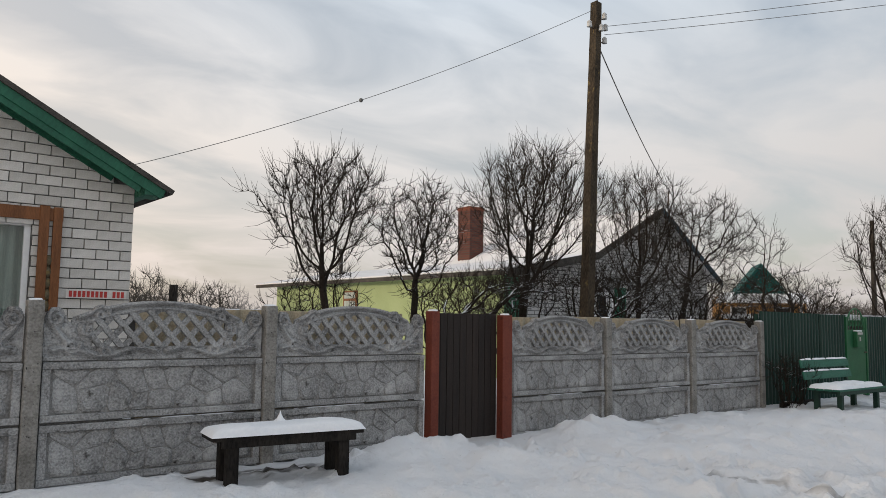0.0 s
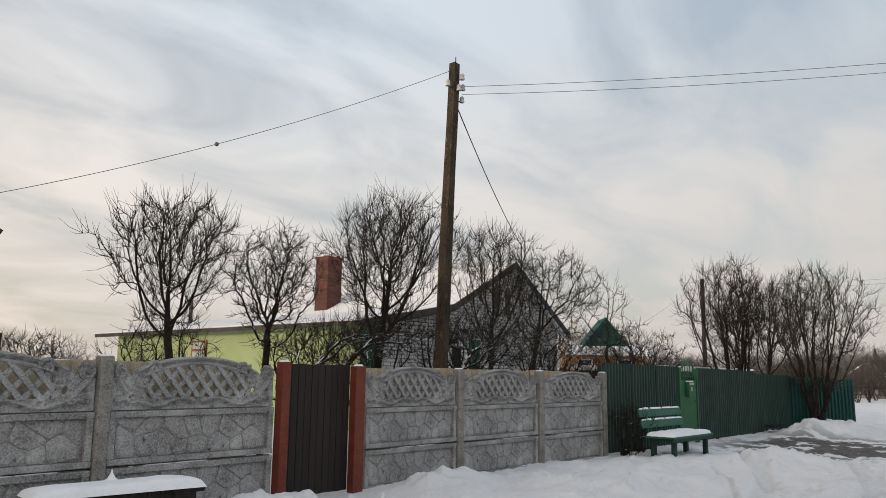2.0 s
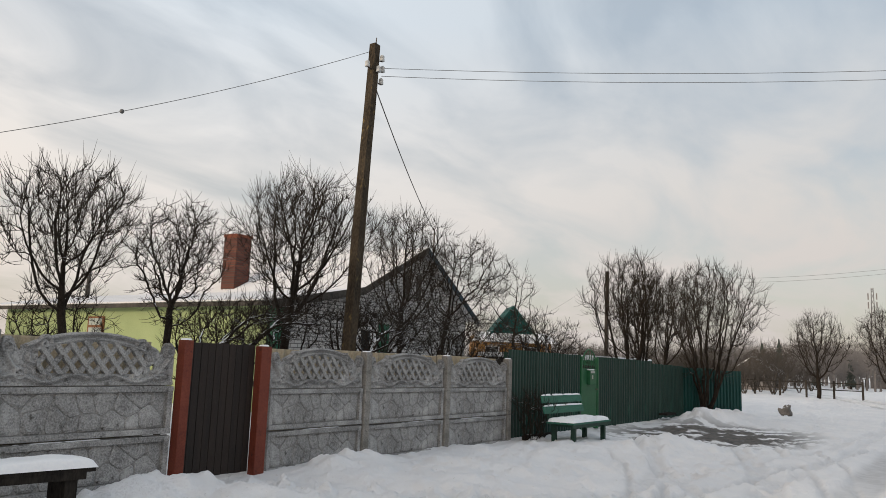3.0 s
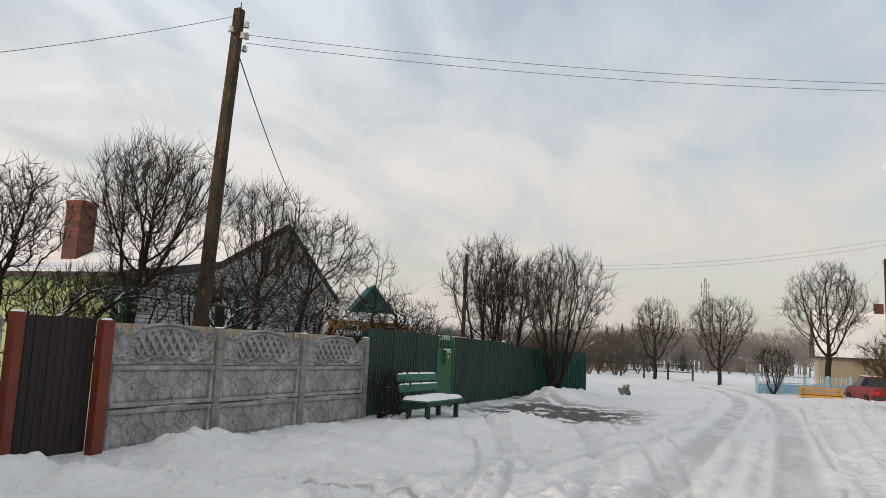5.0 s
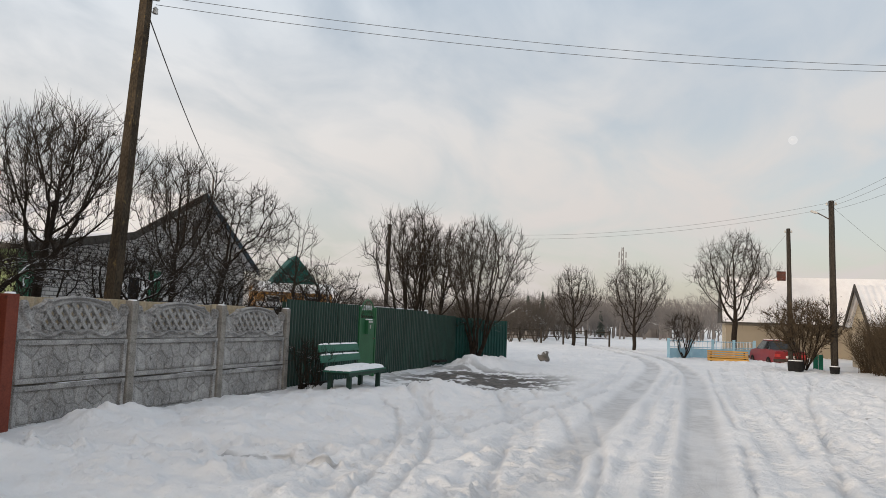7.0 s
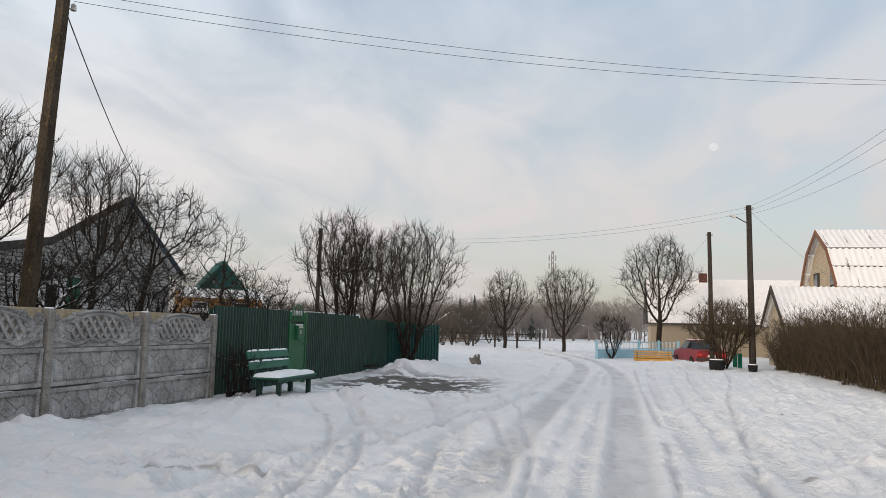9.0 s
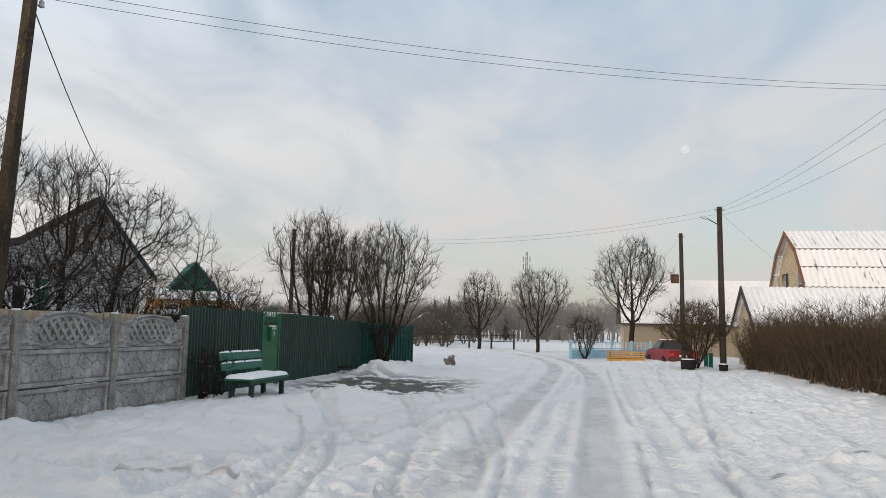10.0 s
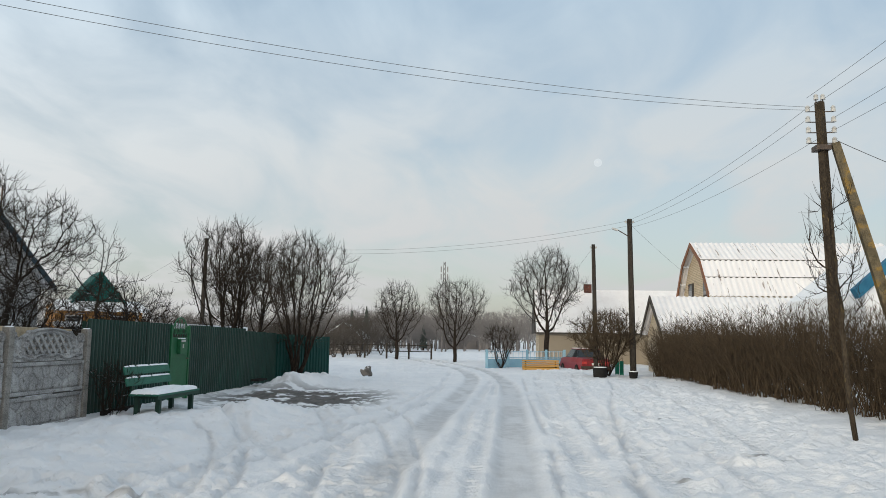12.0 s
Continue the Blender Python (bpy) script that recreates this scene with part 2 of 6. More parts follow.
LICHEN = surface("lichen_covered_pole", (0.07, 0.06, 0.04), (0.17, 0.14, 0.09), 0.9, 5, 40, 0.7, spots=(0.36, 0.22, 0.035), spot_scale=3.0, spot_amount=0.52, spot_sharp=0.2)
BARK = surface("dark_bark", (0.012, 0.009, 0.007), (0.042, 0.033, 0.026), 0.9, 10, 60, 0.5, snow=0.95)
BARK_SNOWY = surface("dark_bark_with_snow", (0.012, 0.009, 0.007), (0.042, 0.033, 0.026), 0.9, 10, 60, 0.5, snow=0.62)
TWIG = surface("grey_brown_twigs", (0.014, 0.011, 0.008), (0.052, 0.040, 0.030), 0.9, 8, 50, 0.0, snow=0.88)
HEDGE_TWIG = surface("brown_hedge_twigs", (0.026, 0.020, 0.014), (0.13, 0.096, 0.062), 0.9, 6, 50, 0.0, islands=0.4)
# distance haze is put into this pale tone: far trees, houses, mast
FAR_HAZE = surface("haze_paled_far_tone", (0.15, 0.14, 0.135), (0.27, 0.252, 0.245), 0.95, 0.8, 20, 0.0, islands=0.3)
SCRUB_TWIG = surface("grey_scrub_twigs", (0.045, 0.039, 0.035), (0.13, 0.115, 0.10), 0.95, 0.8, 20, 0.0)
PINE = surface("dark_conifer", (0.05, 0.065, 0.06), (0.10, 0.115, 0.105), 0.95, 1, 20, 0.0)
ASBESTOS = surface("weathered_corrugated_sheet", (0.36, 0.30, 0.21), (0.60, 0.52, 0.39), 0.9, 3, 50, 0.3, spots=(0.16, 0.13, 0.09), spot_scale=3, spot_amount=0.6)
ROOF_SNOW = surface("roof_under_thin_snow", (0.74, 0.72, 0.72), (0.86, 0.85, 0.85), 0.8, 2.0, 30, 0.3, spots=(0.30, 0.25, 0.22), spot_scale=2.6, spot_amount=0.68, stretch=(1, 1, 1))
BARN_ROOF = surface("corrugated_roof_with_slid_snow", (0.74, 0.72, 0.72), (0.86, 0.85, 0.85), 0.8, 2.0, 30, 0.3, spots=(0.20, 0.16, 0.14), spot_scale=1.5, spot_amount=0.61, spot_sharp=0.06, stretch=(0.35, 3.2, 0.35))
ROOF_EDGE = surface("dark_roof_edge", (0.04, 0.038, 0.035), (0.10, 0.09, 0.08), 0.9, 6, 50, 0.3)
WHITE_FRAME = surface("white_plastic_frame", (0.74, 0.74, 0.74), (0.82, 0.82, 0.82), 0.35, 3, 30, 0.03)
CURTAIN = surface("pale_curtain", (0.30, 0.34, 0.32), (0.46, 0.50, 0.47), 0.9, 3, 30, 0.1, stretch=(8, 8, 0.6))
INSULATOR = surface("white_porcelain", (0.40, 0.40, 0.39), (0.58, 0.58, 0.56), 0.25, 3, 30, 0.0)
WIRE = surface("dull_aluminium_wire", (0.09, 0.09, 0.09), (0.2, 0.2, 0.2), 0.6, 3, 30, 0.0, metal=0.3)
STEEL = surface("rusty_steel", (0.05, 0.04, 0.035), (0.13, 0.10, 0.08), 0.6, 6, 50, 0.2, metal=0.5)
YELLOW_WOOD = surface("yellow_varnished_plank", (0.46, 0.24, 0.05), (0.62, 0.36, 0.09), 0.5, 4, 40, 0.2, stretch=(3, 0.4, 3), islands=0.3)
BLUE_PAINT = surface("pale_blue_fence_paint", (0.22, 0.42, 0.55), (0.36, 0.56, 0.68), 0.7, 3, 40, 0.2)
BLUE_ROOF = surface("blue_roof_board", (0.015, 0.10, 0.19), (0.03, 0.17, 0.28), 0.6, 3, 40, 0.2)
DARK_BLUE = surface("dark_blue_painted_board", (0.010, 0.024, 0.036), (0.02, 0.045, 0.06), 0.6, 3, 40, 0.2)
CAR_RED = surface("faded_red_car_paint", (0.20, 0.018, 0.022), (0.27, 0.03, 0.034), 0.35, 2, 30, 0.0)
RUBBER = surface("black_rubber", (0.012, 0.012, 0.012), (0.03, 0.03, 0.03), 0.85, 5, 50, 0.2)
DARK_GLASS = surface("dark_window_glass", (0.02, 0.024, 0.028), (0.035, 0.04, 0.045), 0.08, 1, 10, 0.0)
OCHRE = surface("ochre_boards", (0.26, 0.13, 0.04), (0.40, 0.21, 0.07), 0.8, 3, 40, 0.3, stretch=(1, 1, 4))
GREEN_TUB = surface("green_plastic", (0.01, 0.15, 0.10), (0.02, 0.22, 0.14), 0.45, 3, 30, 0.0)
SIGN_WHITE = surface("white_enamel_plate", (0.60, 0.57, 0.55), (0.74, 0.71, 0.68), 0.4, 6, 40, 0.05)
SIGN_RED = surface("red_enamel", (0.42, 0.03, 0.03), (0.52, 0.06, 0.05), 0.4, 6, 40, 0.0)
STONE = surface("grey_boulder", (0.09, 0.085, 0.08), (0.20, 0.185, 0.17), 0.9, 4, 40, 0.6, snow=0.75)


# ---- mesh helpers ----
def mesh_of(name, verts, faces):
    me = bpy.data.meshes.new(name)
    me.from_pydata([tuple(v) for v in verts], [], [tuple(f) for f in faces])
    me.update()
    return me


def smooth(me, on=True):
    me.polygons.foreach_set("use_smooth", [on] * len(me.polygons))
    return me


def thing(name, at=(0, 0, 0), rz=0.0, label="", category="", group="", kind=""):
    ob = new(name)
    ob.empty_display_size = 0.2
    ob.matrix_basis = pose(*at, 0, 0, rz)
    return tagged(ob, label, category, group, kind)


def put(name, me, material, parent=None, label="", m=None):
    """A mesh object, under a thing or part when given."""
    ob = new(name, me)
    if material is not None and not me.materials:
        me.materials.append(material)
    ob.parent = parent
    if m is not None:
        ob.matrix_basis = m
    if label:
        ob["label"] = label
    return ob


def part(name, bm, material, parent, label="", m=None):
    me = bpy.data.meshes.new(name)
    bm.to_mesh(me)
    bm.free()
    return put(name, me, material, parent, label, m)


def box(bm, cx, cy, cz, sx, sy, sz, bevel=0.0, m=None):
    mat = Matrix.Translation((cx, cy, cz)) @ Matrix.Diagonal((sx, sy, sz, 1))
    if m is not None:
        mat = m @ mat
    made = bmesh.ops.create_cube(bm, size=1.0, matrix=mat)["verts"]
    if bevel:
        edges = list({e for v in made for e in v.link_edges})
        bmesh.ops.bevel(bm, geom=edges, offset=bevel, segments=2, affect="EDGES", profile=0.5)
    return made


def boxed(*a, **k):
    bm = bmesh.new()
    box(bm, *a, **k)
    return bm


def rough_up(bm, amount, scale=6.0, cuts=0):
    """Uneven worn faces."""
    if cuts:
        bmesh.ops.subdivide_edges(bm, edges=bm.edges[:], cuts=cuts, use_grid_fill=True)
    for v in bm.verts:
        v.co += noise.noise_vector(v.co * scale) * amount
    return bm


def tube(bm, p0, p1, r0, r1=None, n=10):
    p0, p1 = Vector(p0), Vector(p1)
    r1 = r0 if r1 is None else r1
    d = p1 - p0
    rot = d.to_track_quat("Z", "Y").to_matrix().to_4x4()
    bmesh.ops.create_cone(bm, cap_ends=True, segments=n, radius1=r0, radius2=r1, depth=d.length,
                          matrix=Matrix.Translation((p0 + p1) / 2) @ rot)
    return bm


def tubes_mesh(name, segs, sides=3):
    """One mesh of many tapered tubes: rows of x0 y0 z0 x1 y1 z1 r0 r1."""
    s = np.asarray(segs, float)
    a, b, r0, r1 = s[:, 0:3], s[:, 3:6], s[:, 6], s[:, 7]
    d = b - a
    d /= np.linalg.norm(d, axis=1)[:, None] + 1e-9
    ref = np.where(np.abs(d[:, 2:3]) > 0.9, [[1.0, 0, 0]], [[0, 0, 1.0]])
    u = np.cross(d, ref)
    u /= np.linalg.norm(u, axis=1)[:, None] + 1e-9
    w = np.cross(d, u)
    rings = []
    for base, r in ((a, r0), (b, r1)):
        for k in range(sides):
            t = 2 * math.pi * k / sides
            rings.append(base + (u * math.cos(t) + w * math.sin(t)) * r[:, None])
    v = np.stack(rings, 1).reshape(-1, 3)
    n = len(s)
    quad = np.array([[k, (k + 1) % sides, sides + (k + 1) % sides, sides + k] for k in range(sides)])
    f = (np.arange(n)[:, None, None] * (2 * sides) + quad[None]).reshape(-1, 4)
    me = bpy.data.meshes.new(name)
    me.vertices.add(len(v))
    me.vertices.foreach_set("co", v.ravel())
    me.loops.add(f.size)
    me.loops.foreach_set("vertex_index", f.ravel())
    me.polygons.add(len(f))
    me.polygons.foreach_set("loop_start", np.arange(len(f)) * 4)
    me.update(calc_edges=True)
    me.polygons.foreach_set("use_smooth", [True] * len(f))
    return me


def grid_mesh(name, P):
    """A sheet from an array (rows, columns, 3)."""
    h, w = P.shape[:2]
    i = np.arange(h * w).reshape(h, w)
    f = np.stack([i[:-1, :-1], i[:-1, 1:], i[1:, 1:], i[1:, :-1]], -1).reshape(-1, 4)
    me = bpy.data.meshes.new(name)
    me.vertices.add(h * w)
    me.vertices.foreach_set("co", P.reshape(-1, 3).astype(float).ravel())
    me.loops.add(f.size)
    me.loops.foreach_set("vertex_index", f.ravel())
    me.polygons.add(len(f))
    me.polygons.foreach_set("loop_start", np.arange(len(f)) * 4)
    me.update(calc_edges=True)
    me.polygons.foreach_set("use_smooth", [True] * len(f))
    return me


RNG = np.random.default_rng(7)
LATTICE = RNG.random((256, 256))


def vnoise(x, y):
    """Smooth value noise, 0 to 1, of arrays."""
    xi, yi = np.floor(x).astype(int), np.floor(y).astype(int)
    fx, fy = x - xi, y - yi
    fx, fy = fx * fx * (3 - 2 * fx), fy * fy * (3 - 2 * fy)
    g = lambda i, j: LATTICE[i & 255, j & 255]
    return (g(xi, yi) * (1 - fx) + g(xi + 1, yi) * fx) * (1 - fy) + (g(xi, yi + 1) * (1 - fx) + g(xi + 1, yi + 1) * fx) * fy


def fbm(x, y, octaves=4):
    out, amp, tot = 0, 1.0, 0
    for o in range(octaves):
        out = out + amp * vnoise(x * 2 ** o + 17 * o, y * 2 ** o + 31 * o)
        tot += amp
        amp *= 0.5
    return out / tot


def smoothstep(lo, hi, v):
    t = np.clip((v - lo) / (hi - lo), 0, 1)
    return t * t * (3 - 2 * t)


# ---- the ground ----
def track(x, pts):
    """A wheel line's y at x."""
    xs, ys = zip(*pts)
    xx = np.linspace(xs[0], xs[-1], 200)
    yy = np.interp(xx, xs, ys)
    k = np.ones(25) / 25
    yy = np.convolve(np.pad(yy, 12, mode="edge"), k, "valid")
    return np.interp(x, xx, yy)


RUT_L = [(-30, 1.5), (0, 1.3), (7.4, 1.14), (18, 1.1), (26, 0.85), (34, 1.1), (42, 2.6), (60, 8.0), (90, 20)]
RUT_R = [(-30, 0.0), (0, -0.15), (7.6, -0.34), (23, -0.4), (30, -0.25), (38, 0.7), (45, 2.2), (60, 6.6), (90, 18.5)]
TREADS = [([(-30, -0.9), (8, -1.15), (20, -1.15), (34, -1.6), (44, -2.5)], 0.17), ([(-30, -2.1), (8, -1.95), (20, -2.2), (32, -3.0), (40, -4.0)], 0.19),
          ([(-30, 1.0), (3, 0.6), (9, 0.42), (16, 0.55), (30, 0.2)], 0.12), ([(4, 1.7), (9, 1.9), (13, 2.6), (17, 4.0), (19, 5.6)], 0.15),
          ([(4, 2.6), (8, 3.0), (12, 3.9), (15, 5.0), (16.5, 6.0)], 0.14), ([(-30, -3.2), (9, -3.6), (18, -4.4), (30, -5.0)], 0.22),
          ([(3, 0.9), (7.5, 1.68), (10, 2.8), (13, 4.4), (15, 5.6)], 0.13), ([(4, 1.2), (9.3, 1.7), (13, 2.4), (17, 3.6), (20, 5.6)], 0.14), ([(5, 3.6), (9, 3.4), (13, 3.0), (18, 2.2), (26, 1.8)], 0.15),
          ([(-30, 0.3), (6, 0.15), (14, 0.1), (26, 0.1)], 0.10), ([(-30, -1.5), (9, -1.55), (20, -1.7), (30, -2.2)], 0.11), ([(2, -2.6), (10, -2.9), (18, -3.1), (30, -4.2)], 0.14), ([(8, 2.2), (14, 1.9), (22, 1.7), (34, 2.2)], 0.12),
          ([(5, 2.1), (8, 2.55), (11, 3.5), (14, 5.0)], 0.06), ([(5, 2.35), (8, 2.9), (11, 4.0), (13, 5.2)], 0.05), ([(6, 0.75), (9, 1.0), (13, 1.9), (18, 3.6)], 0.06),
          ([(5, 0.55), (9, 0.75), (14, 1.5), (20, 3.4)], 0.05), ([(6, -0.7), (12, -0.85), (20, -0.8), (30, -0.9)], 0.05), ([(5, -1.3), (10, -1.75), (18, -2.6), (26, -3.8)], 0.07),
          ([(5, 3.1), (8, 3.0), (12, 2.4), (18, 1.5)], 0.06), ([(6, 1.5), (10, 2.0), (15, 3.4), (18, 4.8)], 0.07)]


def ground_height(x, y):
    """Height, ice and mud of the ground."""
    far = smoothstep(60, 110, np.hypot(x - 10, y))
    z = (fbm(x * 0.28, y * 0.28, 4) - 0.5) * 0.16 + (fbm(x * 1.1 + 9, y * 1.1, 4) - 0.5) * 0.11 + (fbm(x * 4.3, y * 4.3, 4) - 0.5) * 0.05 + (fbm(x * 10.0, y * 10.0, 2) - 0.5) * 0.03
    clods = np.clip(fbm(x * 2.6 + 40, y * 2.6, 5) - 0.52, 0, 1) * 0.45 + np.clip(fbm(x * 7.5 + 40, y * 7.5, 2) - 0.56, 0, 1) * 0.30
    road = np.exp(-((y - 0.5) / 2.4) ** 4)
    z = z * (1 - 0.50 * road) + clods * (0.45 + 0.55 * (1 - road)) * 0.50
    ice = np.zeros_like(x)
    tread = np.zeros_like(x)
    for pts in (RUT_L, RUT_R):
        d = np.abs(y - track(x, pts))
        wgt = smoothstep(0.36, 0.16, d)
        z = z * (1 - 0.85 * wgt) - 0.035 * wgt
        z += 0.016 * np.exp(-((d - 0.42) / 0.10) ** 2) * (0.4 + fbm(x * 3, y * 3, 2))
        ice = np.maximum(ice, wgt * (0.55 + 0.45 * smoothstep(0.35, 0.6, fbm(x * 0.8, y * 2.5, 3))))
    for pts, half in TREADS:
        d = y - track(x, pts)
        inside = smoothstep(half, half * 0.6, np.abs(d)) * (x > pts[0][0]) * (x < pts[-1][0]) * smoothstep(0.32, 0.46, fbm(x * 0.7 + pts[0][1] * 9, y * 0.7, 3))
        tread = np.maximum(tread, inside if half > 0.09 else 0.0)
        ice = np.maximum(ice, inside * (0.55 if half < 0.09 else 0.25))
        lugs = 0.5 + 0.5 * np.sin(x * 30 + np.abs(d) * 22)
        z = z - inside * ((0.032 if half > 0.09 else 0.045) + (0.012 if half > 0.09 else 0.0) * lugs)
        z += 0.020 * np.exp(-((np.abs(d) - half * 1.25) / 0.06) ** 2) * (x > pts[0][0]) * (x < pts[-1][0]) * smoothstep(0.42, 0.6, fbm(x * 1.7 + pts[0][1], y * 1.7, 3))

    def heap(cx, cy, sx, sy, h, rough=0.6):
        g = np.exp(-((x - cx) / sx) ** 2 - ((y - cy) / sy) ** 2)
        return g * h * (1 - rough + 2 * rough * fbm(x * 3.1 + cx, y * 3.1, 4))

    z = z + heap(7.75, 6.75, 0.5, 0.45, 0.22) + heap(8.6, 6.95, 0.6, 0.35, 0.12) + heap(5.1, 6.9, 0.65, 0.4, 0.20) + heap(5.75, 6.1, 0.5, 0.5, 0.12)
    z = z + heap(21.7, 6.25, 1.6, 0.55, 0.26, 0.8) + heap(23.4, 6.0, 1.6, 0.6, 0.30, 0.8) + heap(25.2, 5.8, 1.3, 0.6, 0.24, 0.8) + heap(14.6, 4.6, 1.7, 0.55, 0.22) + heap(12.8, 5.4, 1.6, 0.5, 0.10)
    z = z + heap(9.6, 5.2, 2.5, 0.6, 0.09) + heap(1.8, 6.6, 1.0, 0.4, 0.10)
    # trodden way to the gate
    way = smoothstep(0.75, 0.3, np.abs(x - (6.35 + (7.2 - y) * 0.25))) * smoothstep(3.0, 5.0, y) * smoothstep(8.4, 7.8, y)
    z = z * (1 - 0.8 * way) - 0.03 * way
    # bare wet patch before the green gate
    e = ((x - 19.2) / 3.8) ** 2 + ((y - 5.0) / 2.5) ** 2
    streak = 0.55 * fbm(x * 1.9 + y * 0.3, y * 1.1, 6) + 0.45 * fbm(x * 3.0, y * 4.6, 5)
    mud = 0.92 * smoothstep(1.25, 0.2, e) * smoothstep(0.455, 0.53, streak + 0.08 * (1 - e))
    path_dirt = smoothstep(0.10, 0.03, np.abs(x - 6.95 - 0.12 * np.sin(y * 2.1))) * (y > 2.5) * (y < 5.0) * smoothstep(0.50, 0.58, fbm(x * 16, y * 6, 4))
    pits = smoothstep(0.22, 0.1, np.hypot(x - 15.4, (y + 3.16) * 0.6)) + smoothstep(0.1, 0.05, np.hypot(x - 8.82, y + 2.14)) + smoothstep(0.16, 0.06, np.hypot((x - 10.2), (y + 3.5) * 0.4))
    # broken dark patch beneath the black bench
    bench_patch = smoothstep(0.8, 0.6, np.abs(x - 3.3)) * smoothstep(0.24, 0.12, np.abs(y - 6.92)) * smoothstep(0.42, 0.52, fbm(x * 3, y * 5, 4))
    mud = np.maximum(mud, bench_patch)
    mud = np.maximum(mud, np.maximum(path_dirt * 0.5, np.clip(pits, 0, 1) * 0.6 * smoothstep(0.4, 0.55, fbm(x * 7, y * 7, 3))))
    z = z * (1 - 0.6 * smoothstep(1.3, 0.5, e)) - 0.05 * smoothstep(1.3, 0.5, e)
    # level beneath the fences, higher in the gardens' far parts
    wall = smoothstep(0.55, 0.15, np.abs(y - 7.41)) * (x < 13.5)
    z = z * (1 - 0.5 * wall)
    z = z * (1 - far) + far * 0.0
    return z, ice, mud, tread


def axis(edges):
    out = []
    for a, b, step in edges:
        out += list(np.arange(a, b, step))
    return np.array(out + [edges[-1][1]])


gx = axis([(-2500, -300, 300), (-300, -40, 40), (-40, -6, 2.0), (-6, 2, 0.25), (2, 4.5, 0.06), (4.5, 16, 0.05), (16, 22, 0.06), (22, 30, 0.10), (30, 48, 0.2), (48, 80, 0.6), (80, 200, 6), (200, 600, 50), (600, 3500, 300)])
gy = axis([(-2500, -300, 300), (-300, -40, 40), (-40, -11, 1.5), (-11, -6, 0.14), (-6, 7.6, 0.05), (7.6, 14, 0.5), (14, 60, 2.0), (60, 300, 30), (300, 2500, 300)])
GX, GY = np.meshgrid(gx, gy)
GZ, ICE, MUD, TREAD = ground_height(GX, GY)
# footprints and tumbled lumps
r_f = random.Random(12)
for i in range(900):
    if i < 260:
        t = r_f.random()
        fx, fy = 6.4 + t * r_f.uniform(-0.6, 3.0), 7.0 - t * 6.0
    else:
        fx, fy = 2 + 32 * r_f.random() ** 1.5, r_f.choice((r_f.uniform(1.9, 6.6), r_f.uniform(-6.2, -0.9)))
    i0, i1 = np.searchsorted(gx, (fx - 0.35, fx + 0.35))
    j0, j1 = np.searchsorted(gy, (fy - 0.35, fy + 0.35))
    X_, Y_ = GX[j0:j1, i0:i1] - fx, GY[j0:j1, i0:i1] - fy
    a = r_f.uniform(0, 3.14)
    u_, v_ = X_ * math.cos(a) + Y_ * math.sin(a), -X_ * math.sin(a) + Y_ * math.cos(a)
    q = (u_ / 0.15) ** 2 + (v_ / 0.065) ** 2
    if i % 3:
        GZ[j0:j1, i0:i1] += -0.034 * np.exp(-q ** 2) + 0.016 * np.exp(-(np.sqrt(q) - 1.5) ** 2 * 5)
    else:
        GZ[j0:j1, i0:i1] += r_f.uniform(0.015, 0.05) * np.exp(-q * 1.2)
me = grid_mesh("ground", np.stack([GX, GY, GZ], -1))
for key, val in (("ice", ICE), ("mud", MUD), ("tread", TREAD)):
    a = me.attributes.new(key, "FLOAT", "POINT")
    a.data.foreach_set("value", val.ravel().astype(float))
tagged(put("ground", me, SNOW_G), "snow-covered village road with icy wheel ruts and tyre marks", "snowy ground", kind="structure")


def ground_z(x, y):
    return float(ground_height(np.array([float(x)]), np.array([float(y)]))[0][0])


def brick_surface(name, c1, c2, mortar, bw, bh, axis_turn):
    """Brickwork too far off for single bricks: colour and relief of the joints at true size."""
    m, nt, bsdf = nodes_of(name)
    N, L = nt.nodes, nt.links
    tc = N.new("ShaderNodeTexCoord")
    mp = N.new("ShaderNodeMapping")
    mp.inputs["Rotation"].default_value = axis_turn
    L.new(tc.outputs["Object"], mp.inputs[0])
    bt = N.new("ShaderNodeTexBrick")
    bt.inputs["Scale"].default_value = 1.0
    bt.inputs["Brick Width"].default_value, bt.inputs["Row Height"].default_value = bw, bh
    bt.inputs["Mortar Size"].default_value, bt.inputs["Mortar Smooth"].default_value = 0.011, 0.15
    bt.inputs["Color1"].default_value, bt.inputs["Color2"].default_value, bt.inputs["Mortar"].default_value = (*c1, 1), (*c2, 1), (*mortar, 1)
    L.new(mp.outputs[0], bt.inputs["Vector"])
    n = N.new("ShaderNodeTexNoise")
    n.inputs["Scale"].default_value, n.inputs["Detail"].default_value = 1.3, 6
    L.new(tc.outputs["Object"], n.inputs["Vector"])
    mx = N.new("ShaderNodeMix")
    mx.data_type, mx.blend_type = "RGBA", "MULTIPLY"
    mx.inputs["Factor"].default_value = 0.35
    L.new(bt.outputs["Color"], mx.inputs["A"])
    L.new(n.outputs["Color"], mx.inputs["B"])
    n_grey = N.new("ShaderNodeRGBToBW")
    L.new(n.outputs["Color"], n_grey.inputs[0])
    L.new(n_grey.outputs[0], mx.inputs["B"])
    L.new(mx.outputs["Result"], bsdf.inputs["Base Color"])
    bsdf.inputs["Roughness"].default_value = 0.9
    b = N.new("ShaderNodeBump")
    b.inputs["Strength"].default_value, b.inputs["Distance"].default_value = 0.6, 0.01
    b.invert = True
    L.new(bt.outputs["Fac"], b.inputs["Height"])
    L.new(b.outputs[0], bsdf.inputs["Normal"])
    return m


